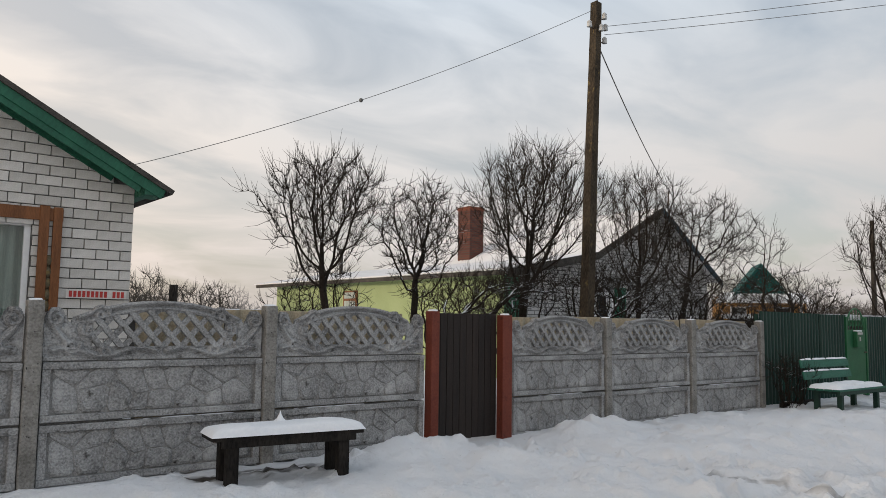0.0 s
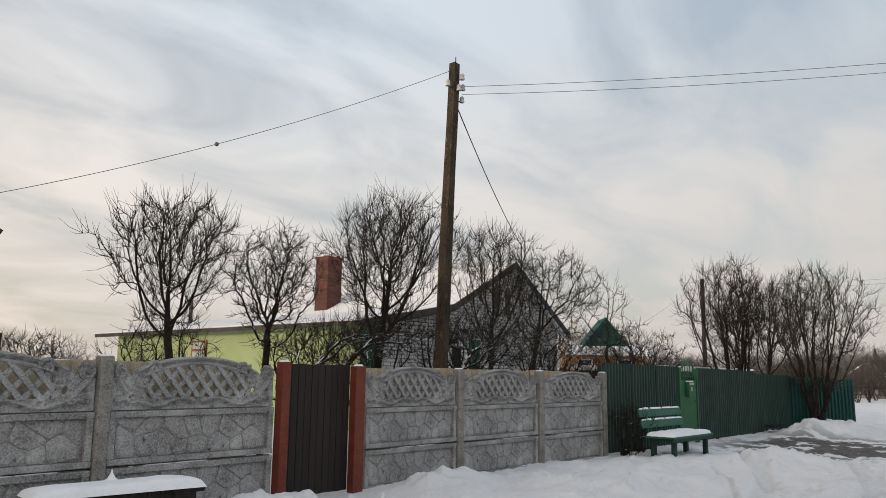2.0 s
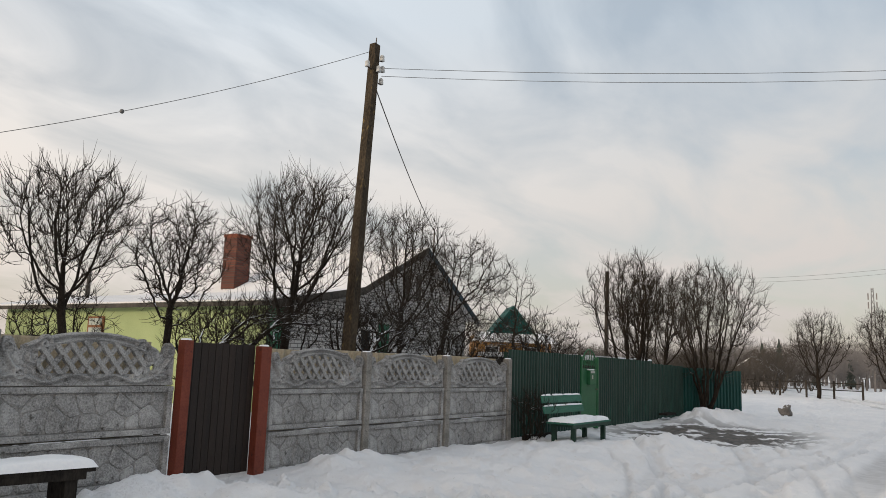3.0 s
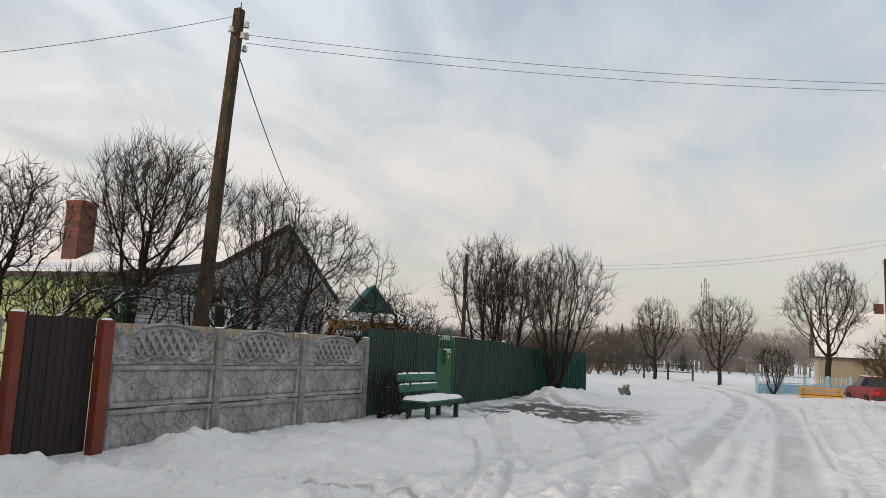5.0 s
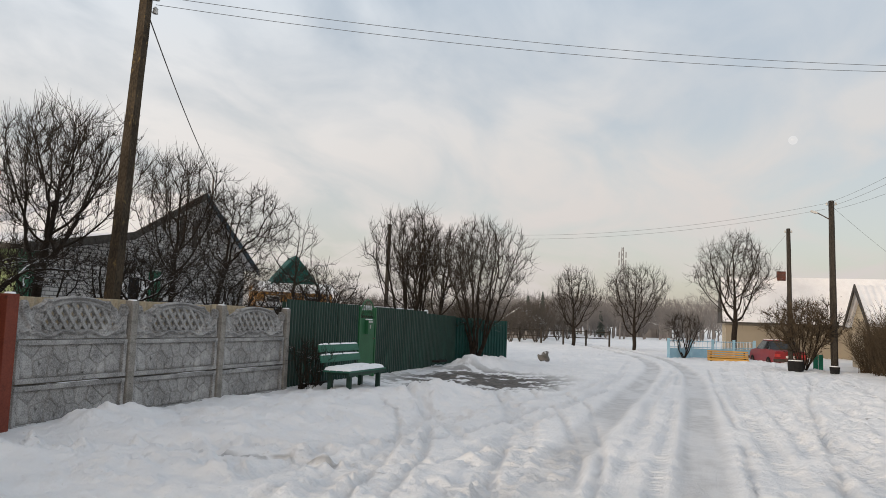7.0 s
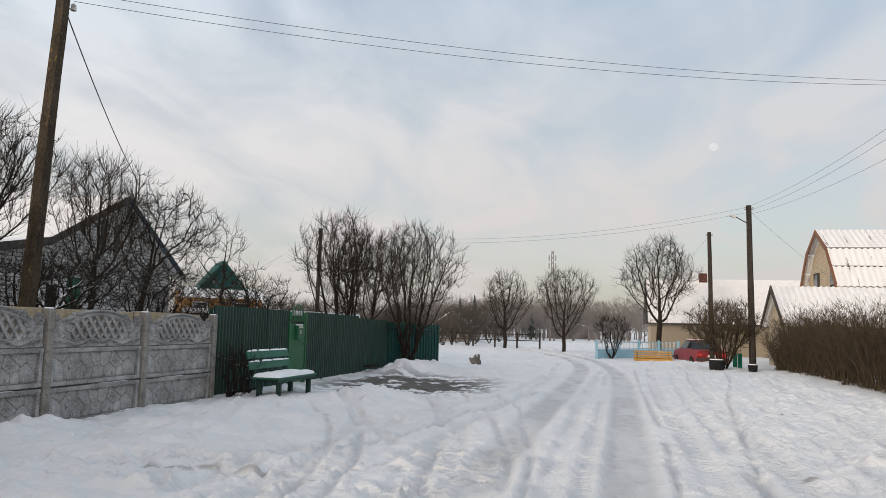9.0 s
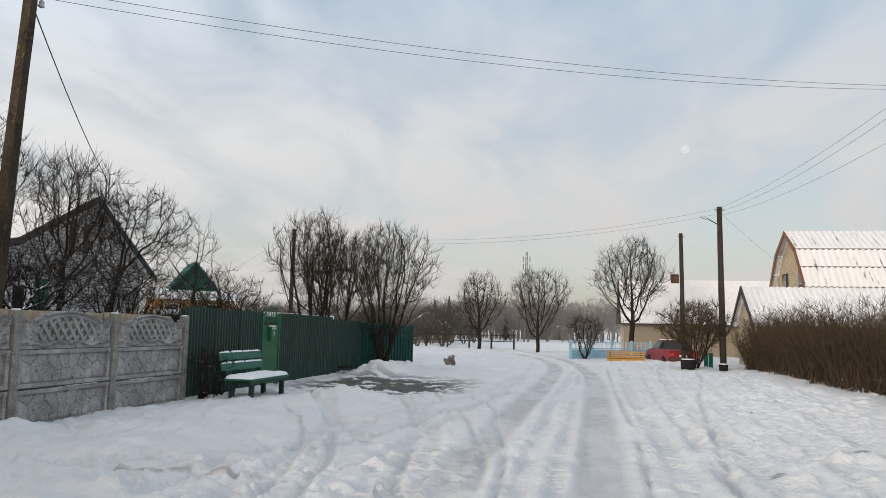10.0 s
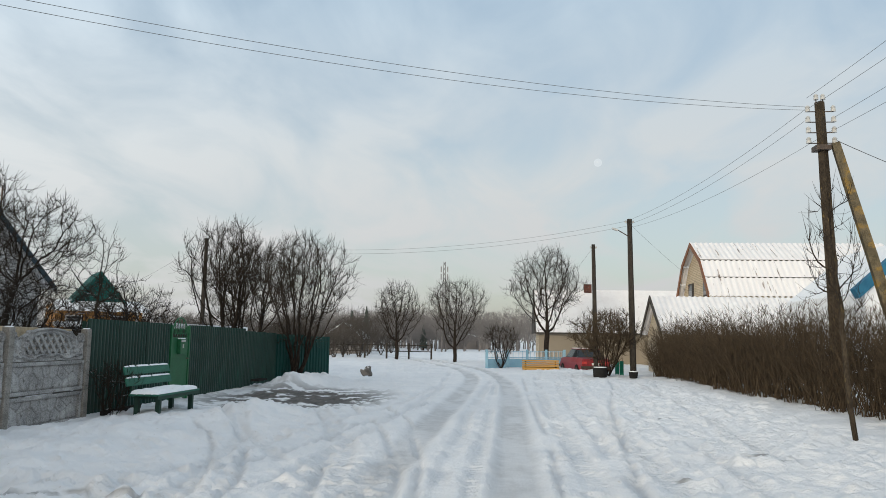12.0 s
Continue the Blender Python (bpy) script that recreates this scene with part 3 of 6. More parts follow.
GREY_WALL_Y = brick_surface("grey_brickwork_street_side", (0.52, 0.51, 0.50), (0.66, 0.65, 0.63), (0.15, 0.145, 0.14), 0.26, 0.10, (radians(-90), 0, 0))
CREAM_WALL_X = brick_surface("cream_brickwork", (0.58, 0.48, 0.34), (0.68, 0.58, 0.42), (0.34, 0.29, 0.22), 0.26, 0.10, (radians(-90), 0, radians(-90)))
RED_CHIMNEY = brick_surface("chimney_brickwork", (0.10, 0.032, 0.022), (0.18, 0.058, 0.036), (0.07, 0.055, 0.048), 0.26, 0.078, (radians(-90), 0, 0))


def prism(bm, outline, depth_vec):
    """A solid from a planar outline (list of points) swept by a vector."""
    d = Vector(depth_vec)
    a = [bm.verts.new(p) for p in outline]
    b = [bm.verts.new(Vector(p) + d) for p in outline]
    bm.faces.new(a)
    bm.faces.new(b[::-1])
    n = len(a)
    for i in range(n):
        bm.faces.new((a[(i + 1) % n], a[i], b[i], b[(i + 1) % n]))
    bmesh.ops.recalc_face_normals(bm, faces=bm.faces[:])
    return bm


def snow_pad(sx, sy, h, seed=0, n=18, overhang=0.02, ragged=0.0):
    """A rounded pad of snow on a base sx by sy, z = 0 at its foot."""
    u = np.linspace(-1, 1, n)
    U, V = np.meshgrid(np.linspace(-1, 1, max(n, int(n * sx / max(sy, 0.05) * 0.5))), u)
    edge = np.clip((1 - np.abs(U) ** 8) * (1 - np.abs(V) ** 6), 0, 1) ** 0.35
    Z = h * edge * (0.72 + 0.5 * fbm(U * sx * 2.2 + seed * 3.1, V * sy * 2.2 + seed, 3)) - 0.004
    if ragged:
        Z = Z * smoothstep(0.25, 0.25 + ragged, fbm(U * sx * 5 + seed, V * sy * 5, 3))
    P = np.stack([U * (sx / 2 + overhang), V * (sy / 2 + overhang), Z], -1)
    return grid_mesh("snow", P)


# ---- the concrete fence ----
FENCE_Y, PANEL_T, SLAB_H = 7.41, 0.05, 0.54
POSTS = [-2.98, -0.79, 1.40, 3.61, 9.07, 11.25, 13.47]
PANELS = [(-2.98, -0.79), (-0.79, 1.40), (1.40, 3.61), (3.61, 5.72), (7.06, 9.07), (9.07, 11.25), (11.25, 13.47)]
concrete_fence = thing("concrete_fence", (0, FENCE_Y, 0), 0, "weathered grey precast concrete fence with stone relief and ornate lattice tops", "concrete fence")


def post_mesh():
    bm = boxed(0, 0.0, 0.80, 0.135, 0.14, 1.64, bevel=0.014)
    bmesh.ops.subdivide_edges(bm, edges=[e for e in bm.edges if e.calc_length() > 1.0], cuts=14)
    for v in bm.verts:
        v.co += noise.noise_vector(v.co * 9) * 0.004
    me = bpy.data.meshes.new("post")
    bm.to_mesh(me)
    bm.free()
    return me


POST_ME = post_mesh()
CAP_ME = snow_pad(0.115, 0.12, 0.022, 2, 9, -0.004)
for i, px in enumerate(POSTS):
    p = put("post", POST_ME, POST_CONC, concrete_fence, m=pose(px, -0.01, (0.02 if px < 5 else -0.03) - 0.002 * i, random.uniform(-0.6, 0.6), random.uniform(-0.5, 0.5), 0))
    put("snow_cap", CAP_ME, SNOW, p, "small cap of snow", pose(0, 0.0, 1.618))


def clip_poly(poly, p, n):
    """The part of a 2D polygon on the inner side of a line."""
    out = []
    for i in range(len(poly)):
        a, b = poly[i], poly[(i + 1) % len(poly)]
        da, db = (a - p).dot(n), (b - p).dot(n)
        if da <= 0:
            out.append(a)
        if da * db < 0:
            out.append(a + (b - a) * (da / (da - db)))
    return out


def stone_cells(w, h, nx, nz, seed):
    """Uneven polygon stones that fill a rectangle centred on x, from z = 0."""
    r = random.Random(seed)
    seeds = [Vector(((i + 0.5 + r.uniform(-0.42, 0.42) + (0.5 if j % 2 else 0) - 0.25) * w / nx - w / 2, (j + 0.5 + r.uniform(-0.38, 0.38)) * h / nz)) for i in range(nx) for j in range(nz)]
    cells = []
    for s in seeds:
        poly = [Vector((-w / 2, 0)), Vector((w / 2, 0)), Vector((w / 2, h)), Vector((-w / 2, h))]
        for o in seeds:
            if o is not s and len(poly) > 2:
                poly = clip_poly(poly, (s + o) / 2, (o - s).normalized())
        if len(poly) > 2:
            # rounded corners
            poly = [v for i in range(len(poly)) for v in (poly[i].lerp(poly[(i + 1) % len(poly)], 0.18), poly[i].lerp(poly[(i + 1) % len(poly)], 0.82))]
            cells.append((s, poly))
    return cells


def stone_mesh(centre, poly, r):
    """One low stone: a chamfered slab with a slightly tilted, uneven face."""
    c = sum(poly, Vector((0, 0))) / len(poly)
    tilt = (r.uniform(-0.06, 0.06), r.uniform(-0.06, 0.06))
    rim, rise, top = [], [], []
    for q in poly:
        d = q - c
        k = max(0.0, 1 - 0.003 / max(d.length, 0.02))
        rim.append((c.x + d.x * k, 0.004, c.y + d.y * k))
        k2 = max(0.0, 1 - 0.011 / max(d.length, 0.02))
        rise.append((c.x + d.x * k2, -0.006 + r.uniform(-0.004, 0.003), c.y + d.y * k2))
        k3 = max(0.0, 1 - 0.045 / max(d.length, 0.06))
        top.append((c.x + d.x * k3, -0.012 + d.x * tilt[0] + d.y * tilt[1] + r.uniform(-0.002, 0.002), c.y + d.y * k3))
    n = len(poly)
    f = [tuple(range(2 * n, 3 * n))]
    for base in (0, n):
        for i in range(n):
            j = (i + 1) % n
            f.append((base + i, base + j, base + n + j, base + n + i))
    return smooth(mesh_of("stone", rim + rise + top, f), False)


STONES = [stone_mesh(s, p, random.Random(i)) for i, (s, p) in enumerate(stone_cells(1.86, 0.40, 8, 2, 5))]


def slab_frame():
    """A cast slab: back plate and raised border."""
    bm = bmesh.new()
    box(bm, 0, 0.018, SLAB_H / 2, 2.04, 0.03, SLAB_H - 0.006)
    box(bm, 0, -0.020, 0.040, 2.04, 0.062, 0.060, bevel=0.008)
    box(bm, 0, -0.020, SLAB_H - 0.040, 2.04, 0.062, 0.062, bevel=0.008)
    for s in (-1, 1):
        box(bm, s * 0.985, -0.016, SLAB_H / 2, 0.070, 0.052, SLAB_H - 0.142, bevel=0.006)
    bmesh.ops.subdivide_edges(bm, edges=[e for e in bm.edges if e.calc_length() > 0.4], cuts=9)
    for v in bm.verts:
        v.co += noise.noise_vector(v.co * 5) * 0.004
    # sunken plate faces get the tone painted as recess shade
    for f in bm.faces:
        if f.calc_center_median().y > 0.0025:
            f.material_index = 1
    me = bpy.data.meshes.new("slab")
    bm.to_mesh(me)
    bm.free()
    me.materials.append(CONCRETE)
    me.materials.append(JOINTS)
    return me


SLAB_ME = slab_frame()


def spiral(cx, cz, r0, turns, start, hand):
    t = np.linspace(0, 1, 60)
    a = start + hand * 2 * math.pi * turns * t
    r = r0 * (1 - 0.88 * t)
    return np.stack([cx + r * np.cos(a), cz + r * np.sin(a)], 1)


def polyline_distance(X, Z, pts):
    best = np.full(X.shape, 9.0)
    for a, b in zip(pts[:-1], pts[1:]):
        d = b - a
        t = np.clip(((X - a[0]) * d[0] + (Z - a[1]) * d[1]) / (d @ d + 1e-12), 0, 1)
        best = np.minimum(best, np.hypot(X - a[0] - t * d[0], Z - a[1] - t * d[1]))
    return best


def top_profile(x):
    """Upper edge of the ornate slab: scrolled ears, a dip and a wide arch."""
    ax = np.abs(x)
    arch = 0.548 - 0.16 * (ax / 0.78) ** 2.2
    ears = 0.335 + 0.135 * np.exp(-((ax - 0.93) / 0.085) ** 4)
    knob = 0.335 + 0.165 * np.exp(-((ax - 0.56) / 0.13) ** 2)
    return np.maximum(np.where(ax < 0.80, arch, 0.0), np.maximum(ears, np.where(ax < 0.8, knob, 0)))


def lattice_slab():
    """The pierced top slab: crossed bars in an arched field, framed by scrolls, cast in one piece."""
    step = 0.0115
    xs = np.arange(-1.02, 1.0201, step)
    zs = np.arange(0.0, 0.58, step)
    X, Z = np.meshgrid(xs, zs)
    top = top_profile(X)
    field = np.maximum.reduce([np.abs(X) - 0.62, 0.12 - Z, Z - (0.445 - 0.26 * X ** 2)])
    lens = np.maximum(field, np.hypot(X / 0.70, (Z - 0.20) / 0.29) - 1.0)
    pitch, half = 0.205, 0.031
    u, v = (X * 1.15 + Z), (X * 1.15 - Z)
    bar = np.minimum(np.abs((u / pitch) % 1 - 0.5) * pitch, np.abs((v / pitch) % 1 - 0.5) * pitch) * 0.78 - half
    hole = np.maximum(lens, -bar)
    side = np.minimum(np.hypot(X - 0.73, (Z - 0.20) * 0.7) - 0.03, 9)
    hole = np.minimum(hole, side)
    sd = np.maximum(Z - top, -hole)
    keep = np.zeros((len(zs) - 1, len(xs) - 1), bool)
    mid = (sd[:-1, :-1] + sd[1:, :-1] + sd[:-1, 1:] + sd[1:, 1:]) / 4
    keep = mid < 0
    gz, gx_ = np.gradient(sd, step)
    near = np.abs(sd) < step * 0.9
    g2 = gx_ ** 2 + gz ** 2 + 1e-6
    PX = np.where(near, X - np.clip(sd * gx_ / g2, -step * 0.7, step * 0.7), X)
    PZ = np.where(near & (Z > 0.01), Z - np.clip(sd * gz / g2, -step * 0.7, step * 0.7), Z)
    lines = []
    for s in (-1, 1):
        lines += [np.array([(s * a, b) for a, b in spiral(*q)]) for q in ((0.56, 0.41, 0.085, 1.3, 1.2, 1), (0.93, 0.37, 0.075, 1.3, 1.6, -1), (0.80, 0.13, 0.075, 1.2, 3.0, 1), (0.66, 0.27, 0.06, 1.1, 0.5, -1), (0.52, 0.075, 0.05, 1.0, 3.4, -1))]
        t = np.linspace(0, 1, 24)
        lines.append(np.stack([s * (0.05 + 0.9 * t), 0.075 + 0.035 * np.sin(t * 9)], 1))
        lines.append(np.stack([s * (0.62 + 0.33 * t), 0.06 + 0.24 * t ** 2], 1))
    t = np.linspace(-0.74, 0.74, 40)
    lines.append(np.stack([t, top_profile(t) - 0.018], 1))
    lines.append(np.stack([t * 0.86, 0.475 - 0.30 * (t * 0.86) ** 2], 1))
    D = np.full(X.shape, 9.0)
    for ln in lines:
        D = np.minimum(D, polyline_distance(X, Z, ln))
    relief = 0.040 * np.exp(-(D / 0.018) ** 2) - 0.016 * np.exp(-((D - 0.036) / 0.010) ** 2)
    inbar = lens < 0.01
    over = np.where(np.abs((u / pitch) % 1 - 0.5) * pitch * 0.78 < half, 0.024, 0.002)
    relief = np.where(inbar, over, relief)
    band = smoothstep(0.055, 0.035, Z) * 0.012
    front = -(0.012 + relief + band) + 0.004 * (fbm(X * 14, Z * 14, 3) - 0.5)
    h, w = X.shape
    idx = np.arange(h * w).reshape(h, w)
    verts = np.concatenate([np.stack([PX, front, PZ], -1).reshape(-1, 3), np.stack([PX, np.full_like(PX, 0.022), PZ], -1).reshape(-1, 3)])
    faces = []
    K = np.pad(keep, 1)
    jj, ii = np.nonzero(keep)
    off = h * w
    for j, i in zip(jj, ii):
        a, b, c, d = idx[j, i], idx[j, i + 1], idx[j + 1, i + 1], idx[j + 1, i]
        faces.append((a, b, c, d))
        faces.append((d + off, c + off, b + off, a + off))
        if not K[j, i + 1]:
            faces.append((b, a, a + off, b + off))
        if not K[j + 2, i + 1]:
            faces.append((d, c, c + off, d + off))
        if not K[j + 1, i]:
            faces.append((a, d, d + off, a + off))
        if not K[j + 1, i + 2]:
            faces.append((c, b, b + off, c + off))
    used = np.unique(np.array(faces))
    remap = np.full(len(verts), -1)
    remap[used] = np.arange(len(used))
    return mesh_of("lattice_slab", verts[used], remap[np.array(faces)])


LATTICE_ME = lattice_slab()
LEDGE_ME = snow_pad(0.9, 0.018, 0.010, 5, 7, 0.0, ragged=0.2)
for i, (a, b) in enumerate(PANELS):
    cx, k = (a + b) / 2, (b - a - 0.155) / 2.04
    drop = 0.02 if a < 5 else -0.03 - 0.01 * (i - 4)
    for row in range(2):
        slab = put("slab", SLAB_ME, CONCRETE, concrete_fence, "cast slab with crazy-stone relief", m=pose(cx, 0, drop + row * SLAB_H + 0.004 * row, 0, 0, 0) @ Matrix.Diagonal((k, 1, 1, 1)))
        for st in STONES:
            put("stone", st, CONCRETE, slab, m=pose(0, 0, 0.07))
    put("lattice_slab", LATTICE_ME, CONCRETE, concrete_fence, "pierced slab with crossed bars and scrolls", pose(cx, 0, drop + 2 * SLAB_H + 0.006) @ Matrix.Diagonal((k, 1, 1, 1)))
    put("snow_line", LEDGE_ME, SNOW, concrete_fence, "thin line of snow", pose(cx + 0.3 * (i % 3 - 1), -0.026, drop + SLAB_H - 0.004))


# ---- corrugated sheets standing behind the concrete fence ----
def corrugated(length, height, pitch=0.15, amp=0.022, thick=0.006, per=8, trapeze=False):
    """A standing corrugated sheet along x from 0, z from 0."""
    n = int(length / pitch * per)
    x = np.linspace(0, length, n + 1)
    w = np.sin(2 * math.pi * x / pitch)
    if trapeze:
        w = np.clip(w * 2.2, -1, 1)
    y = amp * w
    rows = [np.stack([x, y, np.zeros_like(x)], 1), np.stack([x, y, np.full_like(x, height)], 1), np.stack([x, y + thick, np.full_like(x, height)], 1), np.stack([x, y + thick, np.zeros_like(x)], 1)]
    P = np.stack(rows)
    me = grid_mesh("sheet", P)
    smooth(me, False)
    return me


SHEET_ME = corrugated(1.09, 1.60)
sheet_fence = thing("corrugated_sheet_fence", (0, 7.70, 0), 0, "old beige corrugated sheets standing behind the concrete fence", "sheet fence")
for x0, n in ((2.35, 3), (7.2, 6)):
    for i in range(n):
        put("sheet", SHEET_ME, ASBESTOS, sheet_fence, m=pose(x0 + i * 1.05, 0.012 * (i % 2), -0.02 + random.uniform(-0.02, 0.02), 0, random.uniform(-0.6, 0.6), 0))
bm = boxed(4.0, 0.06, 1.1, 3.4, 0.05, 0.08)
part("rail", bm, BROWN_WOOD, sheet_fence)
bm = boxed(10.4, 0.06, 1.1, 6.4, 0.05, 0.08)
part("rail", bm, BROWN_WOOD, sheet_fence)

# ---- brown gate ----
gate = thing("wooden_gate", (0, FENCE_Y, 0), 0, "closed dark brown plank gate between rust-red steel posts", "gate")
part("gate_post", boxed(5.74, -0.07, 0.80, 0.12, 0.13, 1.64, bevel=0.008), RUST_RED, gate, "rust-red painted steel post")
part("gate_post", boxed(6.945, -0.065, 0.76, 0.17, 0.12, 1.66, bevel=0.008), RUST_RED, gate, "rust-red painted steel post")
for cx, cy in ((5.74, -0.07), (6.945, -0.065)):
    put("snow_cap", snow_pad(0.11, 0.10, 0.03, cx, 9, 0.0), SNOW, gate, "small cap of snow", pose(cx, cy, 1.615 if cx < 6 else 1.585))
n_pl = 10
for i in range(n_pl):
    w = 1.05 / n_pl
    bm = boxed(5.805 + w * (i + 0.5), 0.002 * (i % 2), 0.82, w - 0.006, 0.025, 1.555 + 0.004 * (i % 3), bevel=0.004)
    part("plank", bm, BROWN_WOOD, gate)
for z in (0.35, 1.3):
    part("brace", boxed(6.33, 0.035, z, 0.98, 0.03, 0.09), BROWN_WOOD, gate)
for z in (0.30, 1.05, 1.42):
    bm = bmesh.new()
    tube(bm, (5.815, -0.03, z - 0.05), (5.815, -0.03, z + 0.05), 0.014)
    part("hinge", bm, RUST_RED, gate)


# ---- black bench under snow ----
def black_bench():
    b = thing("wooden_bench", (3.42, 6.60, -0.02), -8, "blackened wooden bench without back, thick pad of snow on the seat", "bench")
    L, W, H = 1.44, 0.43, 0.46
    z0 = 0.0
    for k in range(3):
        bm = boxed(0, (k - 1) * 0.142, H, L, 0.136, 0.045, bevel=0.006)
        part("seat_board", rough_up(bm, 0.004, 8), BLACK_WOOD, b)
    part("apron", boxed(0, -0.19, H - 0.05, L - 0.16, 0.03, 0.06), BLACK_WOOD, b)
    for sx in (-1, 1):
        for sy in (-1, 1):
            bm = boxed(sx * (L / 2 - 0.19), sy * 0.13, H / 2 - 0.06, 0.11, 0.10, H + 0.10, bevel=0.008)
            part("leg", rough_up(bm, 0.004, 8, 2), BLACK_WOOD, b)
        part("cross_piece", boxed(sx * (L / 2 - 0.19), 0, H - 0.06, 0.07, 0.26, 0.06), BLACK_WOOD, b)
    put("snow_pad", snow_pad(L, W, 0.085, 3, 26, 0.015), SNOW, b, "thick rounded pad of snow", pose(0, 0, H + 0.022))
    bm = bmesh.new()
    for k, (r0, r1, h0, h1) in enumerate(((0.075, 0.035, 0, 0.03), (0.035, 0.012, 0.03, 0.07), (0.012, 0.003, 0.07, 0.105))):
        tube(bm, (0.0, 0.15, H + 0.08 + h0), (0.0, 0.15, H + 0.08 + h1), r0, r1, 12)
    part("snow_peak", bm, SNOW, b, "pointed tip of snow")


black_bench()


# ---- green fence with wicket ----
green_fence = thing("green_metal_fence", (0, 0, 0), 0, "dark green corrugated metal fence along the snowy road", "metal fence")


def fence_run(a, b, za, zb, material, label=""):
    a, b = Vector(a), Vector(b)
    d = b - a
    n = max(1, round(d.length / 1.15))
    for i in range(n):
        p = a + d * (i / n)
        L = d.length / n + 0.03
        h = za + (zb - za) * (i + 0.5) / n
        me = corrugated(L, h + 0.02, 0.125, 0.020, 0.004, 10, True)
        put("sheet", me, material, green_fence, label, Matrix.Translation((p.x, p.y, 0.03)) @ pose(0, 0, 0, 0, 0, math.degrees(math.atan2(d.y, d.x))) @ pose(0, 0.004 * (i % 2), 0))
    for i in range(n + 1):
        p = a + d * (i / n)
        h = za + (zb - za) * i / n
        part("fence_post", boxed(p.x, p.y + 0.07, h / 2, 0.06, 0.06, h), DARK_GREEN, green_fence)
    for z in (0.35, 1.35):
        bm = bmesh.new()
        tube(bm, (a.x, a.y + 0.035, z), (b.x, b.y + 0.035, z), 0.02, n=6)
        part("rail", bm, DARK_GREEN, green_fence)


fence_run((13.56, 7.43), (17.05, 7.43), 1.72, 1.70, GREEN_METAL)
fence_run((18.12, 7.43), (22.0, 7.40), 1.69, 1.66, GREEN_METAL)
fence_run((22.0, 7.42), (25.1, 7.40), 1.60, 1.56, GREEN_METAL)
fence_run((25.1, 7.40), (26.85, 6.0), 1.55, 1.44, TEAL_METAL, "bluish green sheet of the return")

wicket = thing("green_wicket_gate", (17.56, 7.42, 0), 0, "green painted steel wicket door with arched ornamental top", "gate")
part("door_leaf", boxed(-0.02, 0, 0.74, 0.90, 0.035, 1.40, bevel=0.004), GATE_GREEN, wicket)
for sx in (-0.49, 0.49):
    part("gate_post", boxed(sx, 0.0, 0.86, 0.07, 0.07, 1.72, bevel=0.005), GATE_GREEN, wicket)
bm = bmesh.new()
arc = [(0.42 * math.cos(t), 0, 1.48 + 0.42 * math.sin(t)) for t in np.linspace(0, math.pi, 15)]
for p, q in zip(arc[:-1], arc[1:]):
    tube(bm, p, q, 0.016, n=6)
part("arch", bm, GATE_GREEN, wicket)
for k in range(5):
    bm = bmesh.new()
    cx = -0.28 + 0.14 * k
    ring = [(cx + 0.07 * math.cos(t), 0, 1.58 + 0.07 * math.sin(t)) for t in np.linspace(0, 2 * math.pi, 13)]
    for p, q in zip(ring[:-1], ring[1:]):
        tube(bm, p, q, 0.008, n=5)
    top = 1.48 + math.sqrt(max(0, 0.42 ** 2 - cx ** 2))
    tube(bm, (cx, 0, 1.44), (cx, 0, top), 0.008, n=5)
    part("scroll", bm, GATE_GREEN, wicket)
bm = bmesh.new()
box(bm, 0.36, -0.05, 0.95, 0.10, 0.02, 0.025)
tube(bm, (0.36, -0.015, 0.95), (0.36, -0.05, 0.95), 0.012, n=6)
part("handle", bm, STEEL, wicket, "steel lever handle")

mailbox = thing("mailbox", (17.52, 7.36, 1.10), 0, "small green metal mailbox on the wicket door", "mailbox")
part("box_body", boxed(0, 0, 0.13, 0.27, 0.09, 0.34, bevel=0.012), GATE_GREEN, mailbox)
part("flap", boxed(0, -0.052, 0.26, 0.22, 0.012, 0.05), INSULATOR, mailbox, "pale letter flap")
part("plate", boxed(0.0, -0.05, 0.14, 0.06, 0.008, 0.09), INSULATOR, mailbox, "pale plate")
part("snow_cap", boxed(0, 0, 0.315, 0.26, 0.09, 0.03, bevel=0.012), SNOW, mailbox, "snow on its top")


